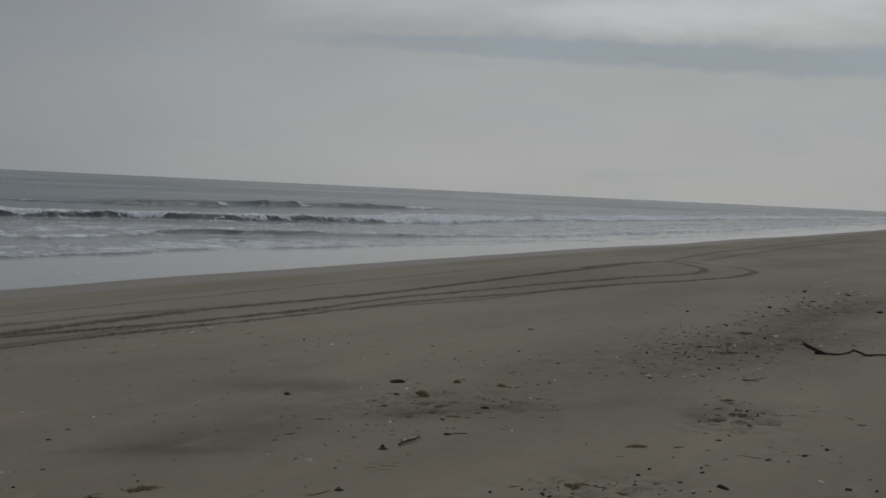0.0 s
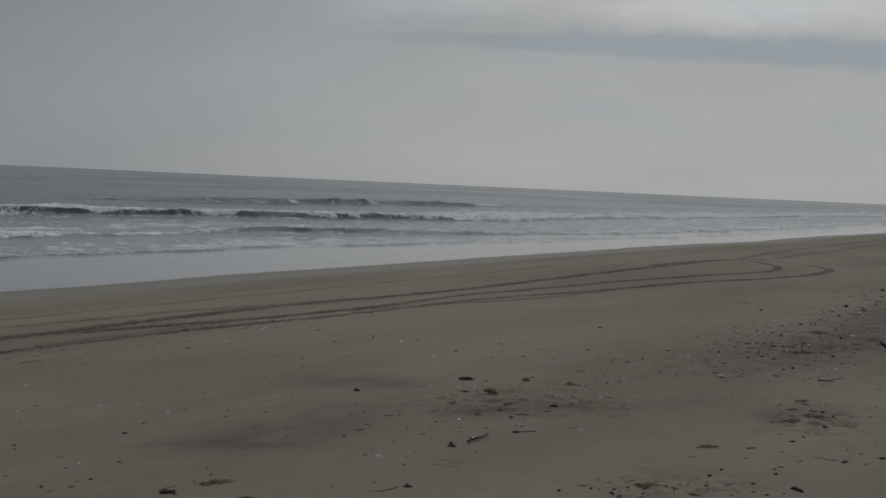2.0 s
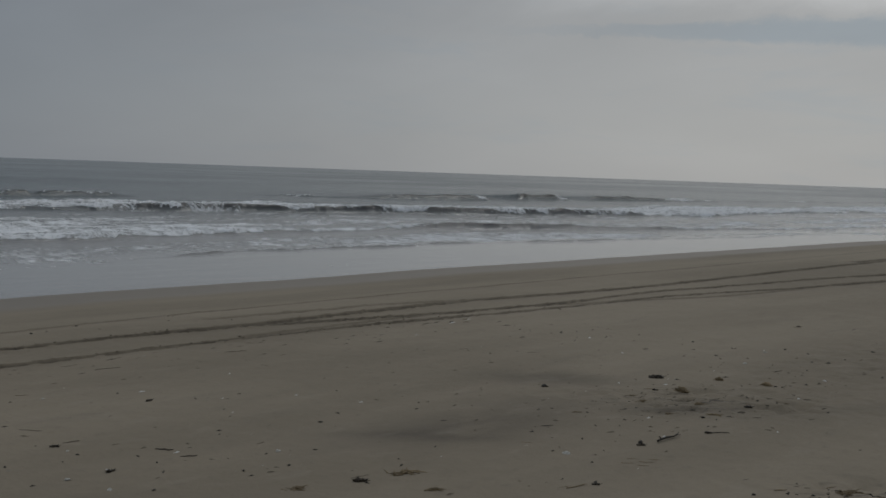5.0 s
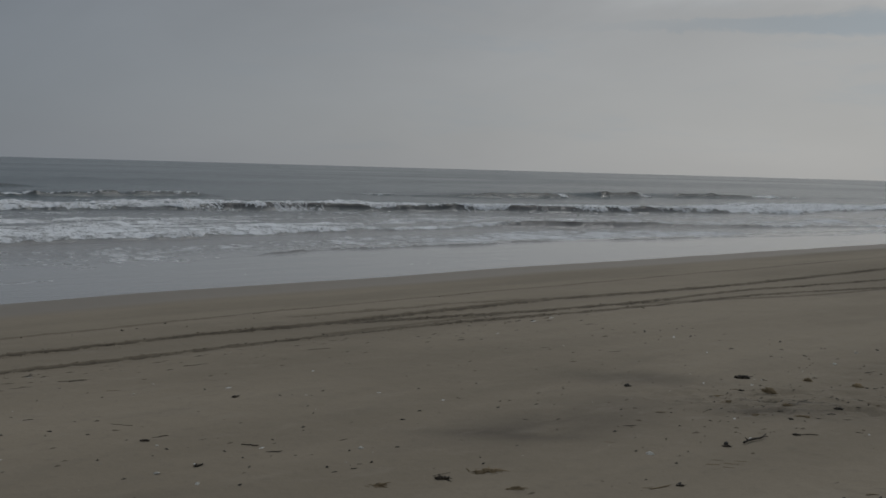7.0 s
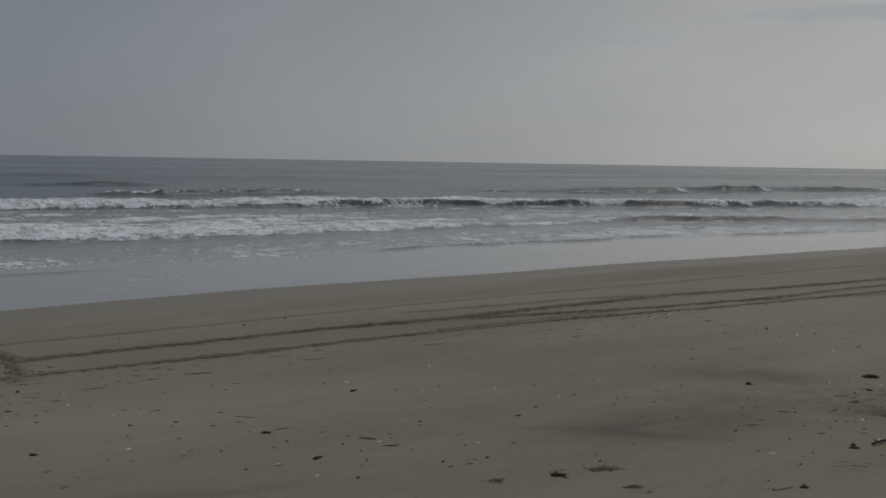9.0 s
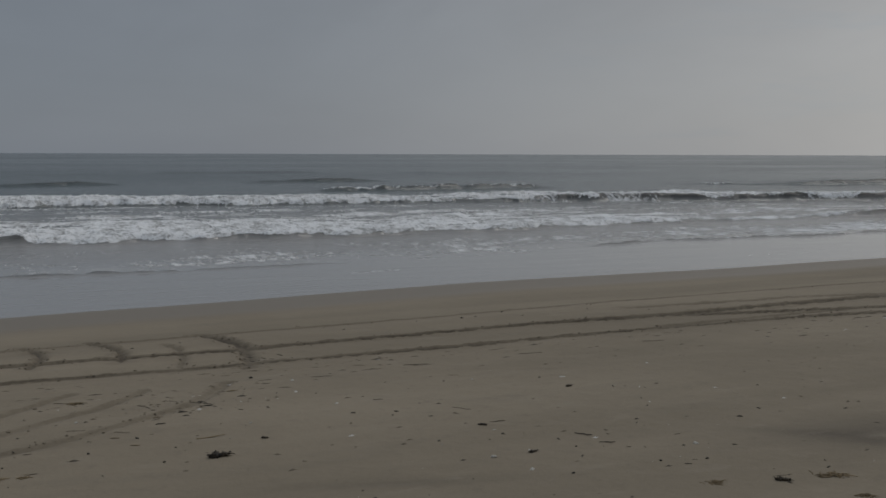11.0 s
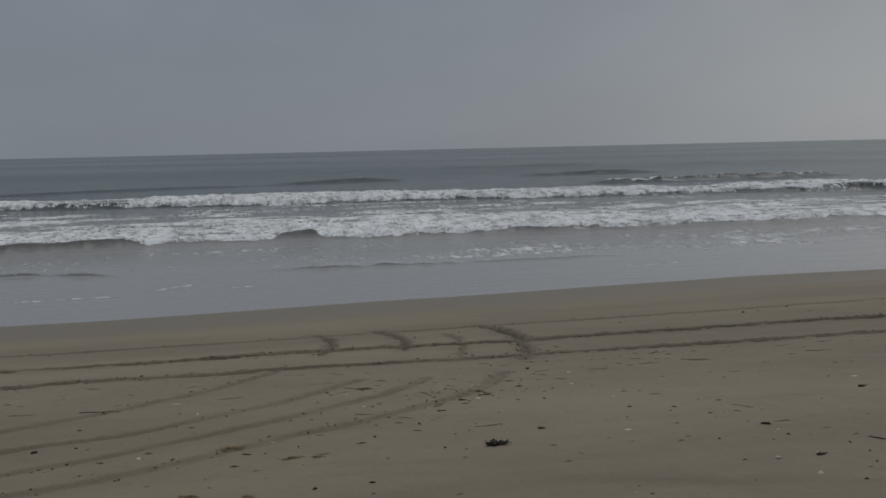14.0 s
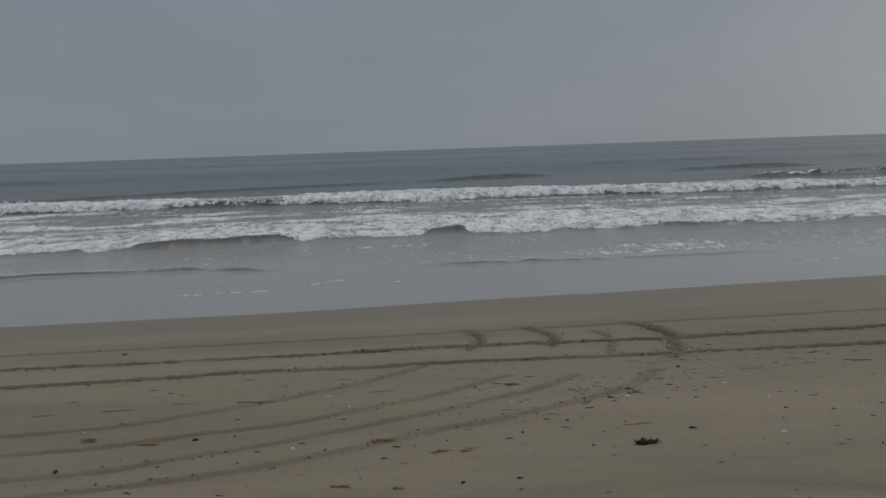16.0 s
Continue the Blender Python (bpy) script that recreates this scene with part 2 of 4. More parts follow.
# wheel ruts of a light beach vehicle: points along each, width, depth, how fresh and dark it is
ALONG_SHORE = [
    ([(-60, 12.6), (-20, 12.9), (-4.6, 13.5), (0.9, 13.6), (4.7, 13.7), (9, 13.9), (13.5, 14.1), (20, 14.2), (60, 14.8)], 0.14, 0.018, 0.42),
    ([(-60, 11.9), (-20, 12.0), (-4.2, 12.22), (-1.7, 12.26), (0.8, 12.33), (3.5, 12.32), (7.1, 12.48), (8.8, 12.4), (11.7, 11.98), (14.1, 11.62), (16.5, 11.45), (20, 11.45), (25.3, 10.9)], 0.17, 0.034, 1.0),
    ([(-60, 10.9), (-20, 11.1), (-3.9, 11.25), (-1.6, 11.39), (0.7, 11.44), (3.3, 11.45), (7.3, 11.47), (11, 11.5), (14, 11.2), (17, 11.0), (20, 10.7), (23, 10.2), (24.8, 9.9)], 0.14, 0.03, 0.9),
]
LOOPS = [
    ([(25.3, 10.9), (28.3, 10.47), (31.5, 9.89), (34.4, 9.31), (35.9, 9.42), (37.6, 9.98), (39.2, 11.2), (39.3, 12.14), (35.8, 12.25), (30.5, 12.25), (27, 12.3), (20.2, 12.2), (16.4, 12.45), (14.4, 12.57), (12, 12.5), (9.8, 12.39), (8.6, 12.42)], 0.28, 0.04, 0.9),
    ([(24.8, 9.9), (27.6, 9.41), (30.5, 8.71), (33.4, 8.14), (35.6, 7.95), (37.7, 8.15), (39.2, 9.17), (40, 10.63), (40.4, 11.6), (37.6, 12.44), (33, 12.6)], 0.28, 0.04, 0.9),
]
SIDE_RUTS = [
    ([(9.5, 13.2), (11.4, 13.1), (12.9, 13.02), (15.2, 12.6), (17.4, 12.35)], 0.16, 0.025, 0.6),
    ([(9.0, 11.6), (12, 11.75), (14, 11.6), (15.9, 11.35), (19.6, 10.35), (24.8, 9.95)], 0.14, 0.02, 0.5),
    ([(40.2, 12.0), (47.8, 12.47), (54, 12.67), (62, 12.74), (76, 12.6), (140, 12.2)], 0.22, 0.03, 0.55),
    ([(42, 11.15), (48, 11.25), (53, 11.2), (62.7, 11.5), (76, 11.2), (140, 10.9)], 0.22, 0.03, 0.5),
]
TURNING_IN = [
    ([(-9, 8.6), (-5, 8.8), (-3.2, 9.17), (-2.3, 9.33), (-1.6, 9.67), (-0.9, 10.07), (-0.1, 10.71), (0.5, 11.3)], 0.09, 0.022, 0.43),
    ([(-9, 8.0), (-5, 8.2), (-3, 8.54), (-2.15, 8.7), (-1.5, 8.95), (-0.83, 9.12), (-0.1, 9.54), (0.6, 9.97), (1.3, 10.65)], 0.09, 0.022, 0.43),
    ([(-9, 7.3), (-5, 7.5), (-2.76, 7.86), (-2, 8.02), (-1.4, 8.3), (-0.78, 8.56), (-0.1, 8.94), (0.56, 9.31), (1.5, 9.97), (1.95, 10.5)], 0.09, 0.022, 0.43),
    ([(-9, 6.8), (-5, 6.9), (-1.9, 7.56), (-1.3, 7.72), (-0.73, 7.96), (-0.1, 8.31), (0.5, 8.67), (1.1, 8.96), (1.64, 9.3), (2.27, 9.79), (2.8, 10.6)], 0.12, 0.02, 0.43),
]
HOOKS = [
    ([(1.1, 13.78), (1.23, 13.4), (1.22, 12.63), (1.05, 12.12)], 0.1, 0.03, 0.8),
    ([(1.9, 13.8), (2.07, 13.2), (2.11, 12.66), (2, 12.16)], 0.11, 0.035, 0.95),
    ([(2.69, 13.12), (2.75, 12.73), (2.72, 12.23), (2.49, 11.42)], 0.08, 0.02, 0.55),
    ([(3.24, 13.75), (3.4, 13.3), (3.45, 12.8), (3.52, 12.4)], 0.19, 0.04, 0.95),
    ([(3.46, 12.45), (3.4, 12.0), (3.34, 11.7), (3.2, 11.3)], 0.17, 0.03, 0.7),
]
RUTS = ALONG_SHORE + LOOPS + SIDE_RUTS + TURNING_IN + HOOKS


def glide(points, step=0.25):
    """A smooth line through the points."""
    p = np.array([points[0], *points, points[-1]], float)
    out = []
    for a, b, c, d in zip(p, p[1:], p[2:], p[3:]):
        n = max(2, int(np.hypot(*(c - b)) / step))
        t = np.linspace(0, 1, n, endpoint=False)[:, None]
        out.append(0.5 * (2 * b + (c - a) * t + (2 * a - 5 * b + 4 * c - d) * t ** 2 + (3 * b - a - 3 * c + d) * t ** 3))
    return np.concatenate(out + [p[-1:]])


def rut_distance(line, X, Y, reach):
    """The distance of each grid point from a line, up to reach."""
    far = np.full(X.shape, 9.0)
    xs, ys = X[0], Y[:, 0]
    for a, b in zip(line, line[1:]):
        i0, i1 = np.searchsorted(xs, min(a[0], b[0]) - reach), np.searchsorted(xs, max(a[0], b[0]) + reach)
        j0, j1 = np.searchsorted(ys, min(a[1], b[1]) - reach), np.searchsorted(ys, max(a[1], b[1]) + reach)
        if i0 >= i1 or j0 >= j1:
            continue
        px, py = X[j0:j1, i0:i1], Y[j0:j1, i0:i1]
        d = b - a
        t = np.clip(((px - a[0]) * d[0] + (py - a[1]) * d[1]) / max(d @ d, 1e-9), 0, 1)
        part = far[j0:j1, i0:i1]
        np.minimum(part, np.hypot(px - a[0] - t * d[0], py - a[1] - t * d[1]), out=part)
    return far


rut_memory = {}


def rut_fields(X, Y):
    """Depth cut by the wheels, sand thrown up beside them, and the darkening by churned sand and rut shade."""
    if X.shape in rut_memory:
        return rut_memory[X.shape]
    cut, heap, turned_shade = np.zeros(X.shape), np.zeros(X.shape), np.zeros(X.shape)
    ragged = fbm(X * 5, Y * 12, 4, 40, 0.65)
    clods = value_noise(X * 15, Y * 22, 44)
    worn = fbm(X * 1.3, Y * 2.5, 4, 47)
    smear = fbm(X * 3.0, Y * 5.0, 4, 49, 0.65)
    for points, width, depth, fresh in RUTS:
        hook = len(points) <= 5
        d = rut_distance(glide(points), X, Y, 0.6) + (ragged - 0.5) * (0.09 if hook else 0.014)
        half = width / 2
        keep = smooth(worn, 0.2, 0.6) * 0.3 + 0.7
        inside = 1 - smooth(d, half * (0.35 if hook else 0.6), half * (1.4 if hook else 1.0))
        rim = smooth(d, half * 0.7, half * 1.2) * (1 - smooth(d, half * 1.2, half * 1.2 + 0.14))
        cut = np.maximum(cut, inside * depth * keep)
        heap = np.maximum(heap, rim * depth * (0.1 + 0.6 * smooth(clods, 0.55, 0.95)) * keep)
        # soft shading round the rut, painted as darker loosened sand
        shade_halo = 0.35 * fresh * np.exp(-(d / (half + (0.1 if hook else 0.06))) ** 2) * smooth(smear, 0.3, 0.65)
        turned_shade = np.maximum(turned_shade, shade_halo)
        wall_shade = np.exp(-((d - half * 0.8) / 0.03) ** 2)   # the cut edges' shade is painted darkest, the floor is rolled flat
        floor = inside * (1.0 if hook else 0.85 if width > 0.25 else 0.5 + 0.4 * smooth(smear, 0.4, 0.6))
        turned_shade = np.maximum(turned_shade, fresh * keep * np.maximum(floor, (0.5 if hook else 0.95) * wall_shade))
    rut_memory[X.shape] = cut, heap, turned_shade
    return rut_memory[X.shape]


def ground_height(X, Y):
    out = Y - waterline(X)
    # the berm is level, the foreshore falls to the sea, the bed goes on down
    z = SEA - np.clip(out, -5.2, 60) * (0.25 / 5.2) - np.clip(out - 60, 0, 400) * 0.01
    z = np.where(out < -5.2, 0.0, z)
    # the low rise that the watcher stands on, and the back beach behind it
    rise = np.hypot(X * 0.8, Y - 0.5)
    z = z + 0.7 * (1 - smooth(rise, 1.5, 5.0)) + 1.2 * smooth(-Y, 3.0, 14.0)
    dry = smooth(-out, 3.0, 6.0)
    near = 1 - smooth(np.hypot(X, Y), 60, 120)
    z = z + dry * near * (0.05 * (fbm(X / 3.1, Y / 2.2, 3, 11) - 0.5) + 0.02 * (fbm(X / 0.5, Y / 0.35, 3, 14) - 0.5))
    # pocked sand where the debris lies
    pock = rough_ground(X, Y)
    z = z + dry * near * pock * (0.13 * (fbm(X / 0.24, Y / 0.2, 3, 21) - 0.55) - 0.08 * smooth(fbm(X / 0.26, Y / 0.2, 2, 25), 0.6, 0.75))
    cut, heap, turned_shade = rut_fields(X, Y)
    return z - cut + heap


def blob(X, Y, x, y, rx, ry, turn=0.0):
    c, s = math.cos(radians(turn)), math.sin(radians(turn))
    u, v = (X - x) * c + (Y - y) * s, -(X - x) * s + (Y - y) * c
    return np.exp(-((u / rx) ** 2 + (v / ry) ** 2))


def rough_ground(X, Y):
    return np.clip(0.9 * blob(X, Y, 10.3, 5.3, 1.2, 0.6, -45) + blob(X, Y, 18, 4.0, 4.0, 1.2, -12) + blob(X, Y, 27, 4.0, 5.0, 1.0, -8) + 1.1 * blob(X, Y, 11.55, 2.5, 0.75, 0.4, -20) + 0.8 * blob(X, Y, 8.2, 2.8, 0.7, 0.4, -40), 0, 1)


def ground_masks(X, Y):
    out = Y - waterline(X)
    wet = smooth(out, -3.6, -0.6)
    mineral_shade = np.clip(0.85 * blob(X, Y, 7.4, 6.3, 1.1, 0.5, -18) + 0.4 * blob(X, Y, 8.7, 6.5, 0.8, 0.5, -30) + 0.6 * blob(X, Y, 7.05, 6.02, 0.4, 0.12, -40) + 0.85 * blob(X, Y, 9.9, 7.2, 0.8, 0.4, -50) + 0.6 * blob(X, Y, 9.5, 5.4, 0.5, 0.16, -50) + 0.4 * blob(X, Y, 6.7, 6.55, 0.6, 0.12, -35)
                      + 0.5 * blob(X, Y, 9.9, 5.0, 0.9, 0.4, -45) + 0.7 * blob(X, Y, 12.0, 2.8, 0.8, 0.4, -30) + 0.28 * blob(X, Y, 11.7, 3.9, 1.4, 0.25, -30)
                      # at x 18 and 25 the shadows of rough sand are painted as darker patches
                      + 0.8 * blob(X, Y, 18, 3.6, 3.5, 0.8, -10) + 0.9 * blob(X, Y, 25, 3.6, 5, 0.9, -8) + 0.6 * blob(X, Y, 3.0, 6.75, 0.8, 0.12, -18), 0, 1)
    return {"wet": wet, "turned_shade": rut_fields(X, Y)[2], "mineral_shade": mineral_shade, "rough": rough_ground(X, Y)}


def breaker(X, Y, front, height, length, steep=0.9):
    """A spilling wave that runs in to the shore: height field, and how near the crest."""
    b = Y - front
    rise = smooth(b, -0.1, steep)
    fall = np.exp(-np.clip(b - steep, 0, None) / length)
    return height * rise * fall, b


def stretch_of(X, lo, hi, soft):
    """One along a stretch of the shore, fading at its ends."""
    return smooth(X, lo - soft, lo + soft) * (1 - smooth(X, hi - soft, hi + soft))


sea_memory = {}


def sea_fields(X, Y):
    """The waves, from the swash outwards: the height of each and the distance behind its front."""
    if X.shape in sea_memory:
        return sea_memory[X.shape]
    x, still = X[:1], X[:1] * 0
    wob = fbm(x / 6.0, still + 1, 4, 61) - 0.5
    wob2 = fbm(x / 9.0, still + 7, 4, 66) - 0.5
    y0 = np.interp(x, (-80, -4, 3, 9, 15, 20, 28, 44, 60, 90, 300), (25.5, 24.0, 23.0, 23.2, 24.4, 25.4, 25.6, 23.4, 21.8, 21.0, 19.5)) + 1.6 * (fbm(x / 4.0, still + 4, 4, 71) - 0.5)
    y1 = np.interp(x, (-80, -9, -2, 5, 14, 27, 36, 45, 55, 70, 120, 400), (33, 30.6, 30.6, 30.4, 30.9, 32, 32.2, 29.8, 25.8, 24.6, 24, 22)) + 2.6 * wob
    y2 = np.interp(x, (-80, -9, 2, 12, 25, 35, 46, 58, 72, 100, 200, 500), (58, 55, 52.5, 51, 51, 48, 43.5, 40.5, 38.5, 40, 40, 38)) + 3.2 * wob2
    y3 = np.interp(x, (-80, -22, -10, 8, 22, 38, 52, 64, 75, 93, 114, 160, 400), (66, 68, 77, 85, 88, 90, 80, 69, 66, 66, 64.5, 62, 60)) + 5 * (fbm(x / 14.0, still + 2, 4, 75) - 0.5)
    y4 = 128 + 22 * (fbm(x / 40.0, still + 2, 4, 79) - 0.5)
    y5 = 67 + 0.1 * (x - 32) + 3.0 * (fbm(x / 6.0, still + 2, 4, 77) - 0.5)
    y0 = y0 + 0.5 * (fbm(X / 0.5, Y / 1.2, 4, 73, 0.62) - 0.5)
    y1 = y1 + 1.0 * (fbm(X / 1.1, Y / 3.0, 5, 63, 0.62) - 0.5)
    y2 = y2 + 1.6 * (fbm(X / 1.5, Y / 4.0, 5, 68, 0.62) - 0.5)
    y3 = y3 + 1.2 * (fbm(X / 2.0, Y / 5.0, 4, 69, 0.6) - 0.5)
    ragged = fbm(x / 0.9, still + 3, 4, 83, 0.6)
    h0 = (0.03 + 0.035 * (1 - smooth(x, 2, 6)) + 0.025 * stretch_of(x, 11, 40, 3)) * smooth(fbm(x / 5.0, still + 5, 3, 91), 0.25, 0.5) * (0.25 + 0.75 * smooth(fbm(x / 0.6, still + 8, 4, 85, 0.65), 0.25, 0.6))
    h1 = 0.07 + 0.2 * fbm(x / 5.0, still + 5, 4, 81) + 0.13 * stretch_of(x, 36, 46, 1.5) * smooth(fbm(x / 3.0, still + 1, 3, 86), 0.3, 0.5) + 0.1 * (ragged - 0.5) + 0.07 * (stretch_of(x, -6.5, -2.5, 0.6) + stretch_of(x, 1.6, 2.8, 0.3))
    h1 = h1 * (1 - 0.45 * stretch_of(x, 19, 34, 2)) * (1 - 0.4 * smooth(x, 47, 52))
    h2 = 0.1 + 0.24 * fbm(x / 8.0, still + 5, 4, 84) + 0.14 * stretch_of(x, 29, 62, 4) + 0.1 * (1 - smooth(x, 18, 26)) + 0.16 * (ragged - 0.5)
    swell = smooth(fbm(x / 11.0, still + 5, 5, 87, 0.6), 0.36, 0.62)
    h3 = swell * (0.16 + 0.2 * stretch_of(x, 8, 38, 5)) * (1 - stretch_of(x, 39, 60, 4)) + 0.5 * stretch_of(x, 68, 116, 4) * smooth(fbm(x / 7.0, still + 5, 5, 88, 0.6), 0.28, 0.48) * (0.45 + 0.9 * ragged)
    h4 = 0.3 * smooth(fbm(x / 18.0, still + 5, 4, 89), 0.46, 0.62)
    h5 = 0.42 * stretch_of(x, 25, 42, 2.5) * (0.3 + 0.9 * ragged)
    waves = []
    for front, height, length, steep in ((y0, h0, 0.7, 0.16), (y1, h1, 6.0, 0.4), (y2, h2, 9.0, 0.55), (y3, h3, 8.0, 1.1), (y4, h4, 12.0, 3.0), (y5, h5, 5.0, 0.9)):
        waves.append(breaker(X, Y, front, height, length, steep))
    sea_memory[X.shape] = waves
    return waves


foam_memory = {}


def sea_foam(X, Y):
    if X.shape in foam_memory:
        return foam_memory[X.shape]
    (z0, b0), (z1, b1), (z2, b2), (z3, b3), (z4, b4), (z5, b5) = sea_fields(X, Y)
    x, still = X[:1], X[:1] * 0
    right = smooth(X, 16, 30)
    ragged = fbm(X / 0.8, Y / 2.5, 4, 113, 0.65)
    # where a wave has not broken yet its bare brown face shows; elsewhere only a foot with painted shade
    gaps1 = stretch_of(x, 36, 46, 1.0) + (0.3 + 0.6 * smooth(x, 20, 26)) * smooth(fbm(x / 3.0, still + 9, 5, 95, 0.6), 0.56, 0.68) + 0.9 * stretch_of(x, -6.5, -2.5, 0.5) + 0.8 * stretch_of(x, 1.7, 2.7, 0.25)
    gaps2 = stretch_of(x, 26, 64, 3) * smooth(fbm(x / 4.5, still + 9, 5, 97, 0.6), 0.38, 0.52) + 0.25 * smooth(fbm(x / 3.0, still + 9, 4, 94, 0.6), 0.6, 0.7)
    bare1 = 0.02 + 0.14 * fbm(x / 0.7, still + 9, 3, 93) + 0.5 * gaps1 * (0.4 + 0.9 * ragged)
    bare2 = 0.02 + (0.1 + 0.12 * smooth(x, 20, 30)) * fbm(x / 1.0, still + 9, 3, 96) + 0.7 * gaps2 * (0.3 + 1.0 * ragged)
    patch = fbm(X / 1.8, Y / 1.8, 4, 98) - 0.5
    crumble = fbm(X / 0.7, Y / 0.35, 4, 141, 0.6)
    clumps = fbm(X / 3.5, Y / 1.6, 5, 143, 0.6) - 0.5
    tail1 = 0.45 - 0.04 * right + (0.33 - 0.2 * right) * np.exp(-np.clip(b1 - 3.0, 0, None) / 7.0) + 0.8 * clumps + 0.35 * patch
    f1 = smooth(b1, bare1 - 0.08, bare1 + 0.08) * np.where(b1 < 0.8, 0.66 - 0.2 * right + 0.4 * crumble + 0.5 * clumps, tail1)
    f1 = f1 * (1 - 0.12 * smooth(b2, -10, -4)) * (1 - smooth(b2, 3.0, 7.0))
    fade2 = 0.6 + 0.8 * fbm(x / 5.0, still + 3, 3, 100)
    gate2 = 0.7 + 0.3 * smooth(fbm(x / 7.0, still + 6, 4, 101, 0.6), 0.3, 0.5)
    tail2 = (0.76 + 0.75 * patch + 0.7 * clumps) * np.exp(-np.clip(b2 - 10.0 * fade2, 0, None) / 4.0)
    f2 = gate2 * smooth(b2, bare2 - 0.1, bare2 + 0.1) * np.where(b2 < 1.6, 0.66 - 0.08 * right + 0.4 * crumble + 0.5 * clumps, tail2)
    # outer crests: broken only here and there
    torn3 = smooth(x, 45, 60) * smooth(fbm(x / 6.0, still + 4, 4, 105, 0.6), 0.5, 0.6) + 0.35 * stretch_of(x, 33, 38, 1.0)
    f3 = torn3 * (z3 > 0.08) * smooth(b3, 0.0, 0.5) * (0.72 + 0.4 * patch) * np.exp(-np.clip(b3 - 2.5, 0, None) / 3.0)
    f5 = stretch_of(x, 24, 42, 2) * smooth(b5, 0.2 + 0.6 * ragged, 0.4 + 0.6 * ragged) * (0.5 + 0.9 * patch) * np.exp(-np.clip(b5 - 2.0, 0, None) / 2.0)
    f0 = (0.5 + 0.12 * smooth(X, 8, 14) + 0.5 * clumps) * smooth(b0, -0.02, 0.1) * np.exp(-np.clip(b0, 0, None) / 0.6) * smooth(fbm(x / 2.5, still + 5, 3, 91), 0.3, 0.6)
    # spent foam drifting in the trough
    drift = smooth(b0 + 2.5 * (patch + 0.1), 0.0, 1.2) * smooth(-b1, 0, 3.0) * (0.39 + 0.06 * stretch_of(X, 1, 16, 3) + 0.13 * right + 0.13 * smooth(X, 4, 18) * smooth(fbm(X / 5, Y / 3, 3, 99), 0.45, 0.7) + 0.4 * np.clip(clumps, -0.2, 0.3))
    edge = 0.5 * np.exp(-((Y - waterline(X) - 0.05) / 0.05) ** 2) * smooth(fbm(x / 1.7, still + 2, 3, 103), 0.55, 0.75)
    lip = 0.5 * np.exp(-((Y - waterline(X) - 1.9 - 0.5 * (fbm(x / 4.0, still + 2, 3, 107) - 0.5)) / 0.07) ** 2) * stretch_of(X, 10, 30, 4)
    streak = 0.0
    for cx, cy, half, slope in ((-0.9, 21.3, 0.45, 0.9), (-2.8, 20.2, 1.1, 0.05), (0.3, 20.9, 0.35, 0.3), (9.0, 21.6, 0.8, 0.1)):
        d = np.abs(Y - cy - slope * (X - cx) - 0.15 * (fbm(X / 0.4, Y * 0 + cy, 3, 131) - 0.5))
        streak = np.maximum(streak, 0.8 * np.exp(-(d / 0.09) ** 2) * (1 - smooth(np.abs(X - cx), half * 0.6, half)))
    foam_memory[X.shape] = np.clip(np.maximum.reduce([f0, f1, f2, f3, f5, drift, edge, lip, streak]), 0, 1)
    return foam_memory[X.shape]


def sea_height(X, Y):
    waves = sea_fields(X, Y)
    foam = sea_foam(X, Y)
    out = smooth(Y, 27, 45)
    z = SEA + sum(height for height, behind in waves)
    z = z + out * 0.10 * (fbm(X / 5.0, Y / 2.0, 4, 111) - 0.5) * (1 - smooth(Y, 300, 900)) + 0.02 * smooth(Y, 22, 30) * (fbm(X / 1.2, Y / 0.6, 2, 117) - 0.5)
    # foam stands in puffs with creases between them
    puffs = 1 - np.abs(2 * fbm(X / 0.8, Y / 0.7, 3, 121, 0.55) - 1) * 2.2
    lumps = 0.6 * (fbm(X / 1.1, Y / 0.6, 5, 123, 0.68) - 0.45) + 0.32 * (puffs - 0.4)
    size = np.interp(Y, (24, 31, 50, 70), (0.12, 0.26, 0.46, 0.46))
    return z + smooth(foam, 0.5, 0.95) * lumps * size * (1 - smooth(Y, 90, 140))


def sea_masks(X, Y):
    steep = ((0.14, 0.055), (0.3, 0.3), (0.45, 0.4), (0.8, 0.5), (2.0, 0.5), (0.6, 0.5))
    shaded_face = np.maximum.reduce([np.exp(-((behind - w) / w) ** 2) * np.clip(height / tall, 0, 1) for (height, behind), (w, tall) in zip(sea_fields(X, Y), steep)])
    return {"foam": sea_foam(X, Y), "calm": 1 - smooth(Y, 24, 31), "shallow": 1 - smooth(Y, 26, 68), "shaded_face": shaded_face}


ground_xs = np.concatenate([spread(-6, -4500, 0.12, 1.06)[::-1][:-1], steps((-6, 14, 0.05), (14, 30, 0.09), (30, 46, 0.14))[:-1], spread(46, 4500, 0.2, 1.05)])
ground_ys = np.concatenate([spread(0.4, -4500, 0.3, 1.2)[::-1][:-1], steps((0.4, 5, 0.06), (5, 14.4, 0.035), (14.4, 20, 0.1))[:-1], spread(20, 4500, 0.4, 1.2)])
ground = tagged(sheet("ground", ground_xs, ground_ys, ground_height, SAND, ground_masks),
                "grey-brown damp beach sand with wheel ruts running along the shore", "sand", kind="structure")
sea_xs = np.concatenate([spread(-16, -4500, 0.3, 1.06)[::-1][:-1], steps((-16, -11, 0.13), (-11, 30, 0.085), (30, 72, 0.17))[:-1], spread(72, 4500, 0.22, 1.03)])
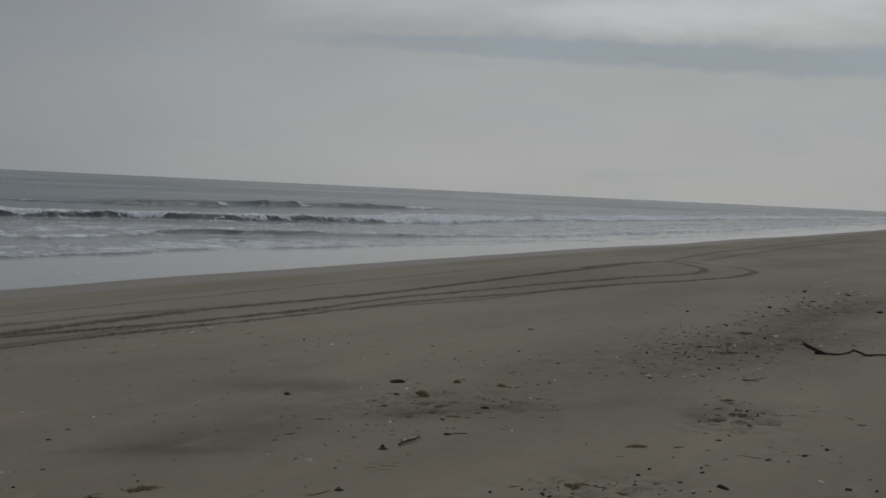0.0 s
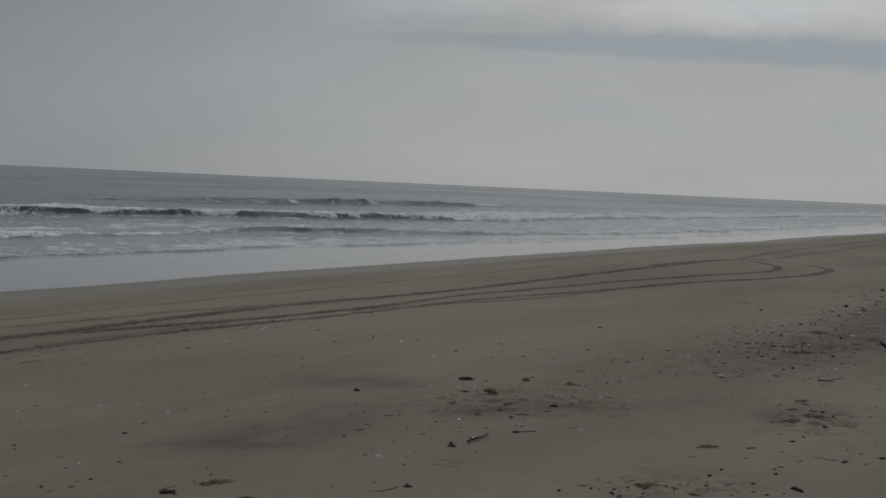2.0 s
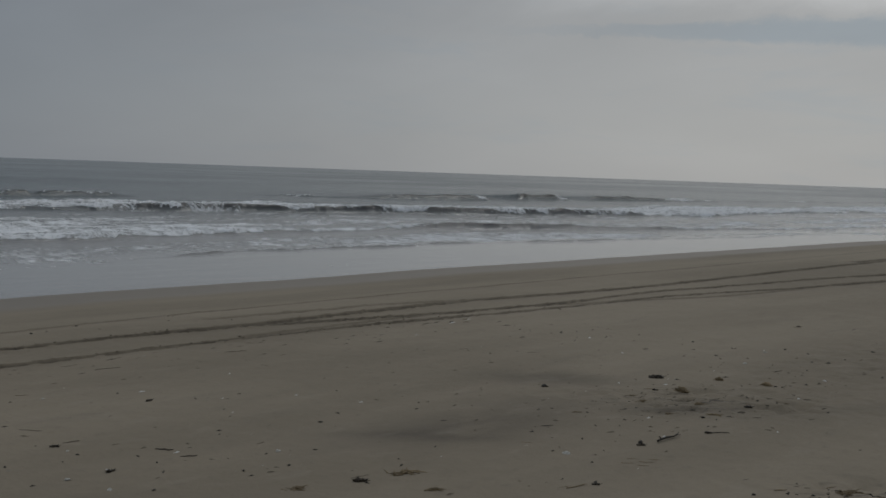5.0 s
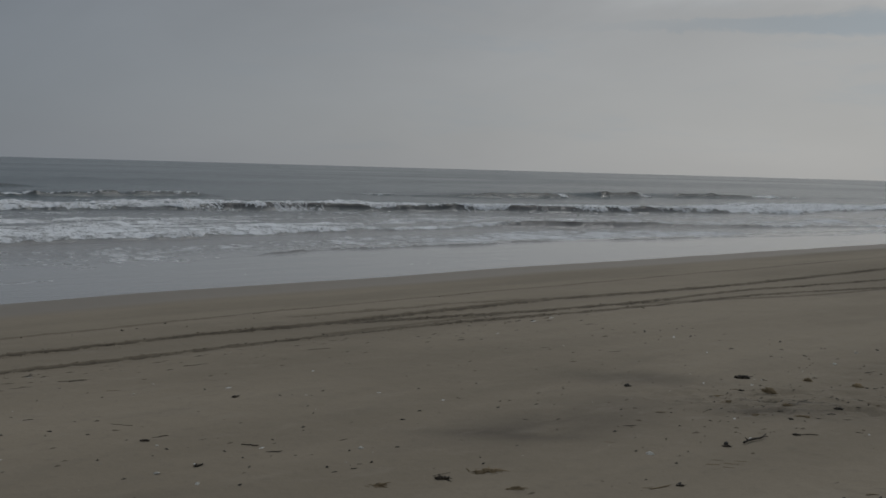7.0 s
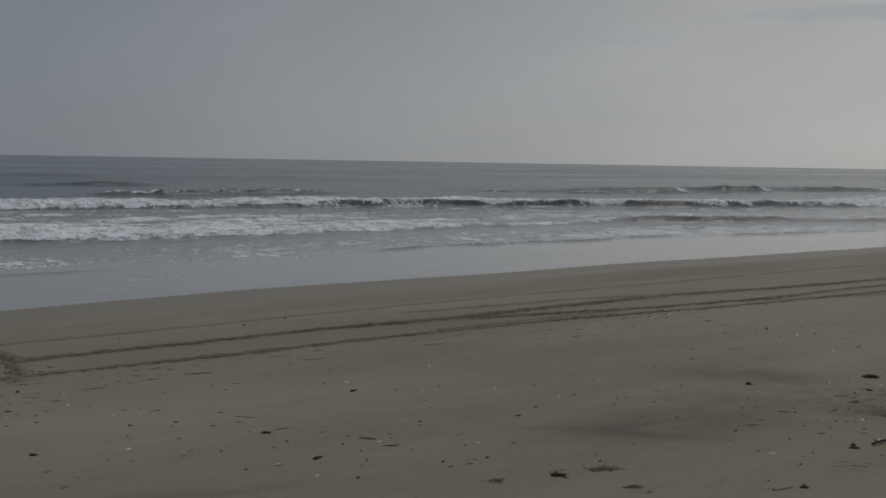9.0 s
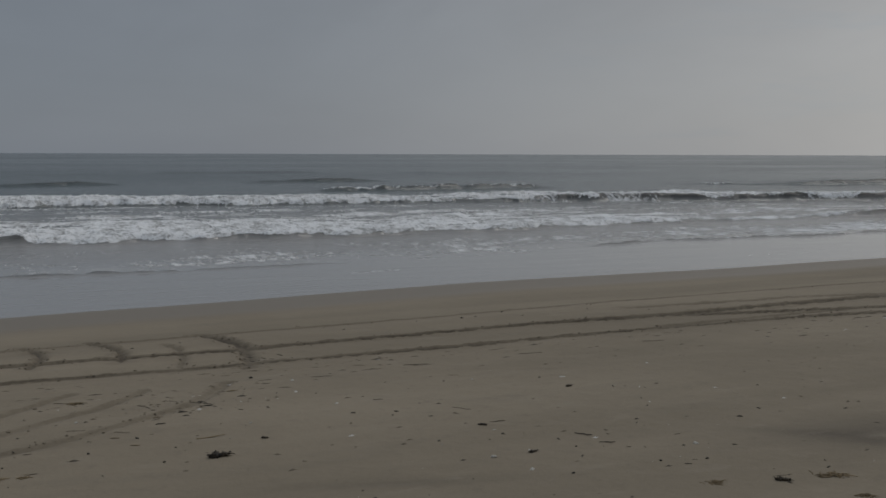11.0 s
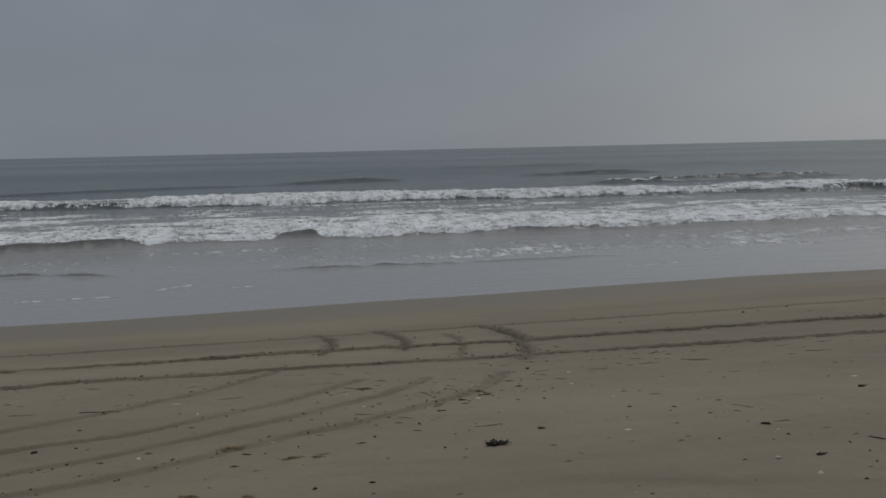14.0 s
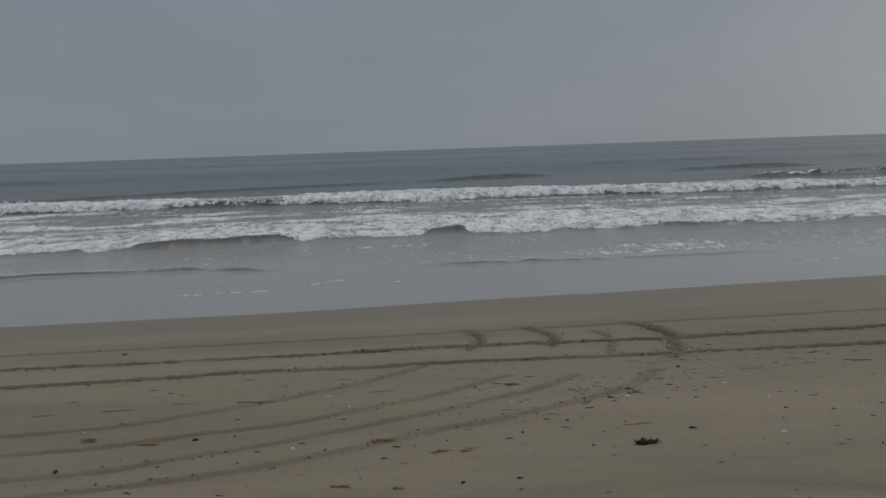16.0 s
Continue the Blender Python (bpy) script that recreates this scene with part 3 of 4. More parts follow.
sea_ys = np.concatenate([steps((14.0, 22, 0.12), (22, 38, 0.075), (38, 50, 0.1), (50, 60, 0.12), (60, 92, 0.17))[:-1], spread(92, 4500, 0.25, 1.05)])
sea = tagged(sheet("water", sea_xs, sea_ys, sea_height, WATER, sea_masks),
             "grey sea with white foaming breakers rolling onto the sand", "sea", kind="structure")

# ---- things washed up on the sand ----


def ground_at(x, y):
    """The height of the sand, from the sheet's own grid."""
    i = int(np.clip(np.searchsorted(ground_xs, x) - 1, 0, len(ground_xs) - 2))
    j = int(np.clip(np.searchsorted(ground_ys, y) - 1, 0, len(ground_ys) - 2))
    u = (x - ground_xs[i]) / (ground_xs[i + 1] - ground_xs[i])
    v = (y - ground_ys[j]) / (ground_ys[j + 1] - ground_ys[j])
    z = GRID["ground"]
    return float((z[j, i] * (1 - u) + z[j, i + 1] * u) * (1 - v) + (z[j + 1, i] * (1 - u) + z[j + 1, i + 1] * u) * v)


def finish(bm, name, mat, smooth_faces=True):
    bmesh.ops.recalc_face_normals(bm, faces=bm.faces)
    for f in bm.faces:
        f.smooth = smooth_faces
    me = bpy.data.meshes.new(name)
    bm.to_mesh(me)
    bm.free()
    me.materials.append(mat)
    return me


def part(name, bm, mat, parent, label=""):
    ob = new(name, finish(bm, name, mat))
    ob.parent = parent
    return tagged(ob, label)


def tube(bm, path, radii, sides=6, flat=1.0, seed=0):
    """A tapered, slightly knobbly rod along a path, closed at its ends; flat squashes it."""
    rng = random.Random(seed)
    rings = []
    for k, (p, r) in enumerate(zip(path, radii)):
        p = Vector(p)
        a, b = Vector(path[max(k - 1, 0)]), Vector(path[min(k + 1, len(path) - 1)])
        way = (b - a).normalized()
        side = way.cross(Vector((0, 0, 1)))
        side = side.normalized() if side.length > 1e-4 else Vector((1, 0, 0))
        up = side.cross(way)
        ring = []
        for s in range(sides):
            ang = 2 * math.pi * s / sides
            rr = r * rng.uniform(0.82, 1.15)
            ring.append(bm.verts.new(p + side * math.cos(ang) * rr + up * math.sin(ang) * rr * flat))
        rings.append(ring)
    for a, b in zip(rings, rings[1:]):
        for s in range(sides):
            bm.faces.new((a[s], a[(s + 1) % sides], b[(s + 1) % sides], b[s]))
    bm.faces.new(rings[0][::-1])
    bm.faces.new(rings[-1])


def ribbon(bm, path, widths, thick, seed=0):
    """A curled strap of weed with thickness and a wavy edge."""
    rng = random.Random(seed)
    rows = []
    for k, (p, w) in enumerate(zip(path, widths)):
        p = Vector(p)
        a, b = Vector(path[max(k - 1, 0)]), Vector(path[min(k + 1, len(path) - 1)])
        way = (b - a).normalized()
        side = way.cross(Vector((0, 0, 1)))
        side = side.normalized() if side.length > 1e-4 else Vector((1, 0, 0))
        tilt = Vector((0, 0, rng.uniform(-0.5, 0.5)))
        s = (side + tilt).normalized() * w
        t = Vector((0, 0, thick))
        rows.append([bm.verts.new(q) for q in (p - s, p + s, p + s * 0.9 + t, p - s * 0.9 + t)])
    for a, b in zip(rows, rows[1:]):
        for c in range(4):
            bm.faces.new((a[c], a[(c + 1) % 4], b[(c + 1) % 4], b[c]))
    bm.faces.new(rows[0][::-1])
    bm.faces.new(rows[-1])


def debris_material(name, dark, light, rough, scale, spec=0.3, streaked=False, sandy=0.5):
    m, net, bsdf, at = material(name, rough)
    local = m.node_tree.nodes.new("ShaderNodeTexCoord").outputs["Object"]
    chance = m.node_tree.nodes.new("ShaderNodeObjectInfo").outputs["Random"]
    blotch = net.noise(net.stretch(local, 0.25 if streaked else 1.0, 1.0, 1.0), scale, 4.0, 0.65)
    value = net.math("ADD", net.ramp(blotch, 0.3, 0.7), net.math("MULTIPLY", net.math("SUBTRACT", chance, 0.5), 0.7))
    dusted = net.ramp(net.noise(local, scale * 3, 3.0, 0.6), 0.6, 0.7, 0.0, sandy)
    net.put(bsdf.inputs["Base Color"], net.mix(dusted, net.mix(net.ramp(value, 0, 1), dark, light), (0.24, 0.2, 0.15)))
    bsdf.inputs["Specular IOR Level"].default_value = spec
    net.put(bsdf.inputs["Normal"], net.bump(blotch, 0.6, 0.006))
    return m


WEED = debris_material("dark_seaweed", (0.008, 0.007, 0.006), (0.07, 0.052, 0.032), 0.6, 7, sandy=0.55)
STRAW = debris_material("dried_wrack", (0.125, 0.091, 0.048), (0.275, 0.202, 0.112), 0.85, 30)
WOOD = debris_material("waterlogged_wood", (0.018, 0.015, 0.012), (0.06, 0.046, 0.034), 0.75, 25, 0.3, True)
CHIP = debris_material("dark_debris", (0.006, 0.006, 0.005), (0.032, 0.026, 0.02), 0.7, 40, sandy=0.25)
SHELL = debris_material("bleached_shell", (0.32, 0.295, 0.25), (0.56, 0.53, 0.465), 0.55, 30)


def wander(rng, start, heading, length, bends, turn, rise=0.0):
    """A rambling path over the sand."""
    p, out = Vector(start), [tuple(start)]
    for k in range(bends):
        heading += rng.uniform(-turn, turn)
        p = p + Vector((math.cos(heading), math.sin(heading), 0)) * (length / bends)
        q = p.copy()
        q.z = start[2] + rise * math.sin(math.pi * (k + 1) / bends) * rng.uniform(0.4, 1.2)
        out.append(tuple(q))
    return out


def make_weed_clump(seed):
    """About 1 m across, to be scaled: a ragged crusted mat in two lobes, with curled fronds and one tip that stands up."""
    rng = random.Random(seed)
    root = new("seaweed_clump")
    for lobe, (cx, cy, wide) in enumerate(((-0.16, -0.03, 0.62), (0.17, 0.04, 0.5))):
        bm = bmesh.new()
        bmesh.ops.create_icosphere(bm, subdivisions=3, radius=0.5)
        for v in bm.verts:
            n = noise.noise(v.co * 4 + Vector((seed, lobe * 7, 0))) + 0.6 * noise.noise(v.co * 10 + Vector((0, seed, lobe * 3)))
            v.co *= wide * (0.8 + 0.75 * n)
            v.co.y *= 0.6
            v.co.z = max(v.co.z * 0.55 + 0.07, -0.06)
            v.co += Vector((cx, cy, 0))
        part("mat", bm, WEED, root)
    for k in range(10):
        bm = bmesh.new()
        ang = rng.uniform(0, 6.28) if k else rng.uniform(-0.3, 0.3)
        reach = rng.uniform(0.25, 0.5)
        path = wander(rng, (0.15 * math.cos(ang), 0.08 * math.sin(ang), 0.06), ang, reach, 7, 0.7, rng.uniform(0.0, 0.12))
        path = [(x, y * 0.5, z) for x, y, z in path]
        if k < 2:
            path = [(x, y, z + 0.13 * (i / 7) ** 2) for i, (x, y, z) in enumerate(path)]
        ribbon(bm, path, [0.045 * (1 - 0.6 * i / 7) * rng.uniform(0.6, 1.5) for i in range(8)], 0.022, seed * 31 + k)
        part("frond", bm, WEED, root)
    return root


def make_wrack_mound(seed):
    """A low brown heap of matted stalks, about 1 m across, frayed at its foot."""
    rng = random.Random(500 + seed)
    root = new("wrack_mound")
    bm = bmesh.new()
    bmesh.ops.create_icosphere(bm, subdivisions=3, radius=0.5)
    for v in bm.verts:
        n = noise.noise(v.co * 5 + Vector((seed * 5, 0, 0))) + 0.7 * noise.noise(v.co * 12 + Vector((0, seed, 0)))
        v.co *= 0.62 + 0.35 * n
        v.co.y *= 0.7
        v.co.z = max(v.co.z * 0.8, -0.05)
    part("heap", bm, STRAW, root)
    bm = bmesh.new()
    for k in range(26):
        ang = rng.uniform(0, 6.28)
        path = wander(rng, (0.22 * math.cos(ang), 0.16 * math.sin(ang), 0.05), ang + rng.gauss(0, 0.6), rng.uniform(0.15, 0.4), 4, 0.4, 0.02)
        tube(bm, path, [0.02, 0.02, 0.017, 0.013, 0.007], 4, 0.8, seed * 51 + k)
    part("loose_stalks", bm, STRAW, root, "loose dry stalks round the heap")
    return root


def make_wrack_tuft(seed):
    """A flat tangle of dried stalks, about 1 m across, in three wisps."""
    rng = random.Random(100 + seed)
    root = new("wrack_tuft")
    for k in range(3):
        bm = bmesh.new()
        cx, cy, lean = (k - 1) * 0.2 + rng.uniform(-0.08, 0.08), rng.uniform(-0.12, 0.12), rng.uniform(-0.5, 0.5)
        for s in range(16):
            start = (cx + rng.gauss(0, 0.13) - 0.12, cy + rng.gauss(0, 0.09), 0.01 + abs(rng.gauss(0, 0.02)))
            path = wander(rng, start, lean + rng.gauss(0, 0.5), rng.uniform(0.2, 0.5), 4, 0.45, rng.uniform(0.0, 0.05))
            tube(bm, path, [0.016, 0.019, 0.018, 0.015, 0.009], 4, 0.8, seed * 77 + s)
        part("wisp", bm, STRAW, root)
    return root


def make_stick(name, seed, mat, thick, bend, flat=1.0):
    """A stick 1 m long along x."""
    rng = random.Random(200 + seed)
    bm = bmesh.new()
    n = 8
    ys, zs = 0.0, 0.0
    path = []
    for k in range(n + 1):
        path.append((k / n - 0.5, ys, thick * 0.5 + zs))
        ys += rng.uniform(-bend, bend)
        zs = max(-thick * 0.3, zs + rng.uniform(-bend, bend) * 0.5)
    tube(bm, path, [thick * (0.55 + 0.5 * math.sin(math.pi * (0.15 + 0.8 * k / n))) for k in range(n + 1)], 6, flat, seed)
    return new(name, finish(bm, name, mat))


def make_forked_stick(seed):
    root = new("forked_stick")
    bm = bmesh.new()
    tube(bm, [(-0.5, -0.03, 0.03), (-0.3, 0.0, 0.045), (-0.08, 0.03, 0.05), (0.15, 0.0, 0.05), (0.33, 0.04, 0.07), (0.5, 0.1, 0.1)], [0.026, 0.027, 0.033, 0.022, 0.017, 0.008], 7, 1.0, seed)
    part("stem", bm, WOOD, root)
    bm = bmesh.new()
    tube(bm, [(0.1, 0.0, 0.05), (0.22, -0.05, 0.09), (0.3, -0.13, 0.1)], [0.017, 0.013, 0.006], 6, 1.0, seed + 1)
    part("side_twig", bm, WOOD, root)
    bm = bmesh.new()
    tube(bm, [(-0.3, 0.0, 0.05), (-0.36, 0.05, 0.12)], [0.02, 0.008], 6, 1.0, seed + 2)
    part("knob", bm, WOOD, root)
    return root


def make_chip(seed):
    rng = random.Random(400 + seed)
    bm = bmesh.new()
    bmesh.ops.create_icosphere(bm, subdivisions=2, radius=0.5)
    tall = rng.uniform(0.32, 0.62)
    for v in bm.verts:
        v.co *= 0.85 + 0.5 * noise.noise(v.co * 2.6 + Vector((seed * 3.1, 0, 0)))
        v.co = Vector((v.co.x, v.co.y * rng.uniform(0.5, 0.56) * (0.65 if seed % 2 else 1.0), v.co.z * tall * (0.75 if seed % 2 else 1.1) + 0.1))
    return new("debris_chip", finish(bm, "debris_chip", CHIP, False))


def make_shell(seed):
    """Half a clam shell, domed side up, ribbed, thin-edged, 1 m across, to be scaled."""
    bm = bmesh.new()
    rows, cols = 6, 14
    grid = []
    for i in range(rows + 1):
        r = i / rows
        ring = []
        for j in range(cols):
            a = 2 * math.pi * j / cols
            rib = 1 + 0.03 * math.cos(a * 7)
            x = 0.5 * r * math.cos(a) * rib
            y = 0.42 * r * math.sin(a) * rib * (1 - 0.22 * math.sin(a)) + 0.16 * (1 - r)
            ring.append(bm.verts.new((x, y, 0.24 * (1 - r ** 2.2) + 0.012 * math.sin(r * 22 + seed))))
        grid.append(ring)
    for a, b in zip(grid, grid[1:]):
        for j in range(cols):
            bm.faces.new((a[j], a[(j + 1) % cols], b[(j + 1) % cols], b[j]))
    bmesh.ops.remove_doubles(bm, verts=bm.verts, dist=0.012)
    bmesh.ops.solidify(bm, geom=bm.faces[:], thickness=0.035)
    return new("clam_shell", finish(bm, "clam_shell", SHELL))


def lay(master, x, y, size, turn, sink=0.0, tilt=0.0, first=False):
    """Puts a copy of a thing on the sand, size metres across."""
    m = pose(x, y, ground_at(x, y) - sink * size, tilt, 0, turn) @ Matrix.Diagonal((size, size, size, 1))
    if first:
        master.matrix_basis = m
        return master
    return copy_thing(master, m)


def lay_all(masters, places, sink, label, category, group, turn=None, tilt=0.0, grow=1.0):
    """Spreads copies of the masters over the places (x, y, size[, turn])."""
    rng = random.Random(len(places) * 7 + len(label))
    for k, master in enumerate(masters):
        tagged(master, label, category, group)
    for k, (x, y, size, *more) in enumerate(places):
        master = masters[k % len(masters)]
        ang = more[0] if more else (rng.uniform(0, 360) if turn is None else turn + rng.uniform(-35, 35))
        spin = rng.uniform(-tilt, tilt)
        if k < len(masters):
            # masters are moved last, so that copies start from them at the origin
            waiting.append((master, x, y, size * grow, ang, sink, spin))
        else:
            lay(master, x, y, size * grow, ang, sink, spin)


waiting = []

CLUMPS = [(10.92, 6.4, 0.19, -58), (2.03, 7.96, 0.2, 0), (5.77, 8.89, 0.09), (4.28, 7.92, 0.09), (4.24, 7.03, 0.09), (2.49, 8.3, 0.07), (9.96, 1.92, 0.08), (24.4, 4.5, 0.2), (8.84, 4.62, 0.085, -60), (8.04, 4.83, 0.085, -60), (5.5, 5.68, 0.13, -42), (6.75, 4.43, 0.075, -50), (10.22, 4.91, 0.1, -60), (9.45, 6.92, 0.085, -55), (10.22, 6.0, 0.075, -60)]
lay_all([make_weed_clump(k) for k in range(3)], CLUMPS, 0.02, "dark matted clump of wet seaweed lying on sand", "seaweed", "seaweed clumps on the beach", turn=-25)

TUFTS = [(5.9, 5.6, 0.24), (5.0, 5.83, 0.17), (5.77, 5.18, 0.13), (-0.01, 8.45, 0.19), (0.45, 8.04, 0.16), (0.64, 8.05, 0.12), (-2.39, 8.92, 0.16), (-1.9, 8.7, 0.17),
         (-0.3, 7.32, 0.13), (0.1, 7.23, 0.1), (9.67, 3.07, 0.19), (7.99, 3.0, 0.2), (9.69, 5.81, 0.12), (9.88, 6.08, 0.11), (8.11, 2.69, 0.14),
         (11.85, 2.59, 0.3), (11.3, 2.75, 0.24), (1.27, 10.23, 0.17), (12.63, 2.97, 0.2), (9.32, 5.29, 0.12), (16.6, 3.9, 0.3), (19.5, 4.3, 0.35), (9.96, 5.32, 0.14), (9.58, 4.98, 0.14), (12.2, 2.45, 0.24), (17.6, 3.6, 0.26)]
lay_all([make_wrack_tuft(k) for k in range(4)], TUFTS, 0.03, "flattened tangle of brown dried wrack stalks on sand", "dried weed", "dried wrack tufts on the beach", turn=-20)

MOUNDS = [(10.46, 5.81, 0.21, -60), (11.43, 5.88, 0.14, -62), (11.59, 5.36, 0.16, -65)]
lay_all([make_wrack_mound(k) for k in range(2)], MOUNDS, 0.02, "low brown heap of matted dry wrack on sand", "dried weed", "wrack heaps on the beach")

CHIPS = [(9.51, 6.97, 0.08), (6.78, 4.46, 0.075), (8.09, 4.87, 0.08), (8.75, 2.03, 0.16), (14.35, 6.4, 0.07), (16.79, 7.28, 0.09), (11.48, 2.43, 0.08), (0.96, 7.31, 0.06), (-2.41, 8.01, 0.06), (-3.02, 13.08, 0.09), (5.36, 6.33, 0.045), (5.82, 6.55, 0.045), (5, 6.43, 0.045), (4.63, 7.02, 0.045), (15.7, 4.9, 0.08)]
DARK_CHIPS = [(10.22, 6, 0.05), (10.22, 4.91, 0.065), (9.39, 4.97, 0.047), (13.95, 4.41, 0.075), (13.58, 4.18, 0.075), (15.67, 4.45, 0.08), (16.01, 4.59, 0.07), (16.17, 4.43, 0.08), (15.77, 4.28, 0.06), (18.65, 5.06, 0.08), (18.61, 4.9, 0.09), (18.75, 5.2, 0.08), (20.57, 4.92, 0.12), (21.05, 4.84, 0.1), (15.03, 3.65, 0.075), (14.8, 3.72, 0.075), (15.13, 5.47, 0.07), (21.24, 6.7, 0.08), (16.78, 3.95, 0.075), (17.05, 4.17, 0.055), (19.05, 3.87, 0.08), (10.76, 2.47, 0.07), (10.45, 2.5, 0.07), (11.05, 1.85, 0.04), (9.34, 1.15, 0.075), (9.46, 0.94, 0.075), (25.11, 5.03, 0.12), (27.17, 4.68, 0.13), (26.35, 4.41, 0.11), (22.81, 3.64, 0.1)]
MORE_CHIPS = [(6.88, 7.44, 0.05), (6.5, 7.26, 0.055), (4, 8.36, 0.04), (3.43, 8.78, 0.04), (-0.67, 8.35, 0.05), (3.07, 10.72, 0.05), (3.44, 8.77, 0.05), (3.81, 8.67, 0.045), (1.56, 8.73, 0.06), (-1.51, 8.77, 0.07), (6.05, 5.79, 0.05), (30.41, 5.19, 0.15), (25.83, 4.19, 0.14), (30.53, 4.06, 0.15), (27.79, 3.99, 0.14), (26.2, 2.81, 0.22), (24.77, 4.62, 0.15), (10.76, 1.54, 0.07), (10.35, 1.67, 0.1), (22.8, 4.69, 0.12), (14.38, 6.42, 0.07), (4.21, 6.42, 0.04)]
strewn = random.Random(9)


def strew(n, x, y, rx, ry, turn, low, high):
    """Loose spots around a centre, for what the tide left at random."""
    out = []
    c, s = math.cos(radians(turn)), math.sin(radians(turn))
    for k in range(n):
        u, v = strewn.gauss(0, rx), strewn.gauss(0, ry)
        out.append((x + u * c - v * s, y + u * s + v * c, low + (high - low) * strewn.random() ** 2))
    return out


LOOSE = (strew(20, 16.5, 4.3, 2.2, 0.8, -12, 0.04, 0.08) + strew(20, 27.5, 4.2, 4.0, 0.8, -8, 0.07, 0.16) + strew(12, 10.1, 5.3, 0.8, 0.45, -35, 0.02, 0.045) + strew(20, 12.0, 2.65, 0.4, 0.22, -30, 0.02, 0.05) + strew(40, 8.0, 2.9, 0.42, 0.2, -40, 0.025, 0.06)
         + strew(12, 4.6, 7.2, 1.6, 1.1, -30, 0.015, 0.035) + strew(12, 6.5, 13.3, 2.5, 0.35, 0, 0.03, 0.06) + strew(14, 9.5, 2.2, 1.2, 0.5, -40, 0.03, 0.07) + strew(14, 0.8, 8.4, 1.6, 0.6, 25, 0.02, 0.045))
lay_all([make_chip(k) for k in range(6)], DARK_CHIPS + CHIPS + MORE_CHIPS + LOOSE, 0.06, "dark chip of waterlogged wood half sunk in sand", "debris", "dark chips strewn over the beach")

SHELLS = [(3.9, 7.04, 0.065), (5.56, 6.71, 0.065), (7.32, 5.11, 0.085), (12.76, 6.21, 0.075), (14.63, 4.45, 0.09), (9.5, 1.39, 0.075), (4.01, 6.65, 0.045), (4.29, 7.74, 0.035),
          (3.99, 6.63, 0.04), (5.06, 9.6, 0.04), (1.19, 9.48, 0.045), (3.43, 9.18, 0.035), (0.33, 8.56, 0.035), (-0.68, 8.34, 0.055), (-2.5, 9.14, 0.055), (3.42, 10.41, 0.05),
          (3.44, 9.19, 0.04), (2.52, 8.8, 0.035), (17.4, 4.0, 0.07), (16.0, 4.6, 0.06)]
lay_all([make_shell(k) for k in range(3)], SHELLS + strew(7, 4.5, 7.0, 1.4, 1.0, -30, 0.012, 0.022) + strew(8, 16.5, 4.2, 2.0, 0.8, -12, 0.03, 0.045), 0.02, "bleached white clam shell lying on sand", "shell", "white shells on the beach", tilt=25, grow=0.85)

STICKS = [(5.58, 5.78, 0.16, -2), (8.94, 4.57, 0.19, -47), (17.19, 4.49, 0.3, -75), (10.38, 1.68, 0.14, -60), (10.79, 1.54, 0.11, -50), (12.48, 1.57, 0.11, -110), (9.97, 2.09, 0.22, -85), (4.45, 7.98, 0.14, -5), (4.92, 7.02, 0.13, -35),
          (4.39, 8.52, 0.2, -50), (3.84, 9.17, 0.09, -11), (4.89, 7.31, 0.16, -60)]
lay_all([make_stick("driftwood_stick", k, WOOD, 0.014 + 0.009 * k, 0.045) for k in range(3)], STICKS, 0.0, "short dark driftwood stick lying on sand", "stick", "driftwood sticks on the beach")

STALKS = [(7.47, 4.61, 0.11, -45), (7.61, 4.65, 0.09, -60), (7.61, 4.52, 0.12, -50), (7.72, 4.51, 0.1, -65), (7.5, 4.48, 0.1, -55), (6.53, 4.56, 0.09, -30), (7.39, 5.58, 0.1, -50), (2.1, 8.5, 0.24, 0), (5.0, 9.9, 0.12, -25), (6.6, 4.5, 0.2, -15)]
lay_all([make_stick("straw_stalk", 50 + k, STRAW, 0.028, 0.03, 0.5) for k in range(2)], STALKS, 0.0, "thin tan straw stalk lying flat on sand", "straw", "straw stalks on the beach")

REEDS = [(-1.81, 10.1, 0.24, -1), (-2.39, 9.9, 0.28, 1), (-3.01, 9.85, 0.23, 9), (-1.13, 10.0, 0.37, -5), (0.04, 10.16, 0.24, 4), (1.23, 10.24, 0.29, -28), (3.16, 10.54, 0.18, 14),
         (3.74, 10.44, 0.22, -13), (4.35, 10.59, 0.24, 0), (4.97, 10.58, 0.24, 0), (3.83, 9.15, 0.11, -12), (4.9, 10.62, 0.28, -12), (10.64, 9.11, 0.15, -15), (11.13, 8.36, 0.2, -20),
         (14.55, 2.96, 0.5, -17), (23.32, 6.82, 0.3, -38), (2.32, 9.75, 0.28, -50), (2.1, 9.94, 0.18, -40), (1.17, 9.19, 0.2, -12), (1.46, 8.97, 0.18, -35), (6.4, 10.7, 0.3, -4), (8.2, 10.75, 0.3, -8)]
lay_all([make_stick("reed_stalk", 10 + k, WOOD, 0.016, 0.02, 0.5) for k in range(3)], REEDS, 0.0, "flat dark reed stalk pressed into the sand", "reed", "reed stalks along the tide line")

MARKED_SLIVERS = [(10.79, 4.97, 0.09, -62), (10.96, 4.82, 0.08, -55), (9.68, 4.83, 0.07, -60), (9.97, 4.85, 0.06, -70), (7.98, 5.8, 0.12, -50), (8.66, 5.94, 0.1, -58), (9.42, 4.32, 0.06, -65), (9.74, 5.28, 0.06, -40),
                  (9.84, 4.63, 0.08, -70), (16.68, 7.24, 0.13, -66), (14.25, 3.04, 0.2, -70), (12.23, 1.41, 0.09, -80)]
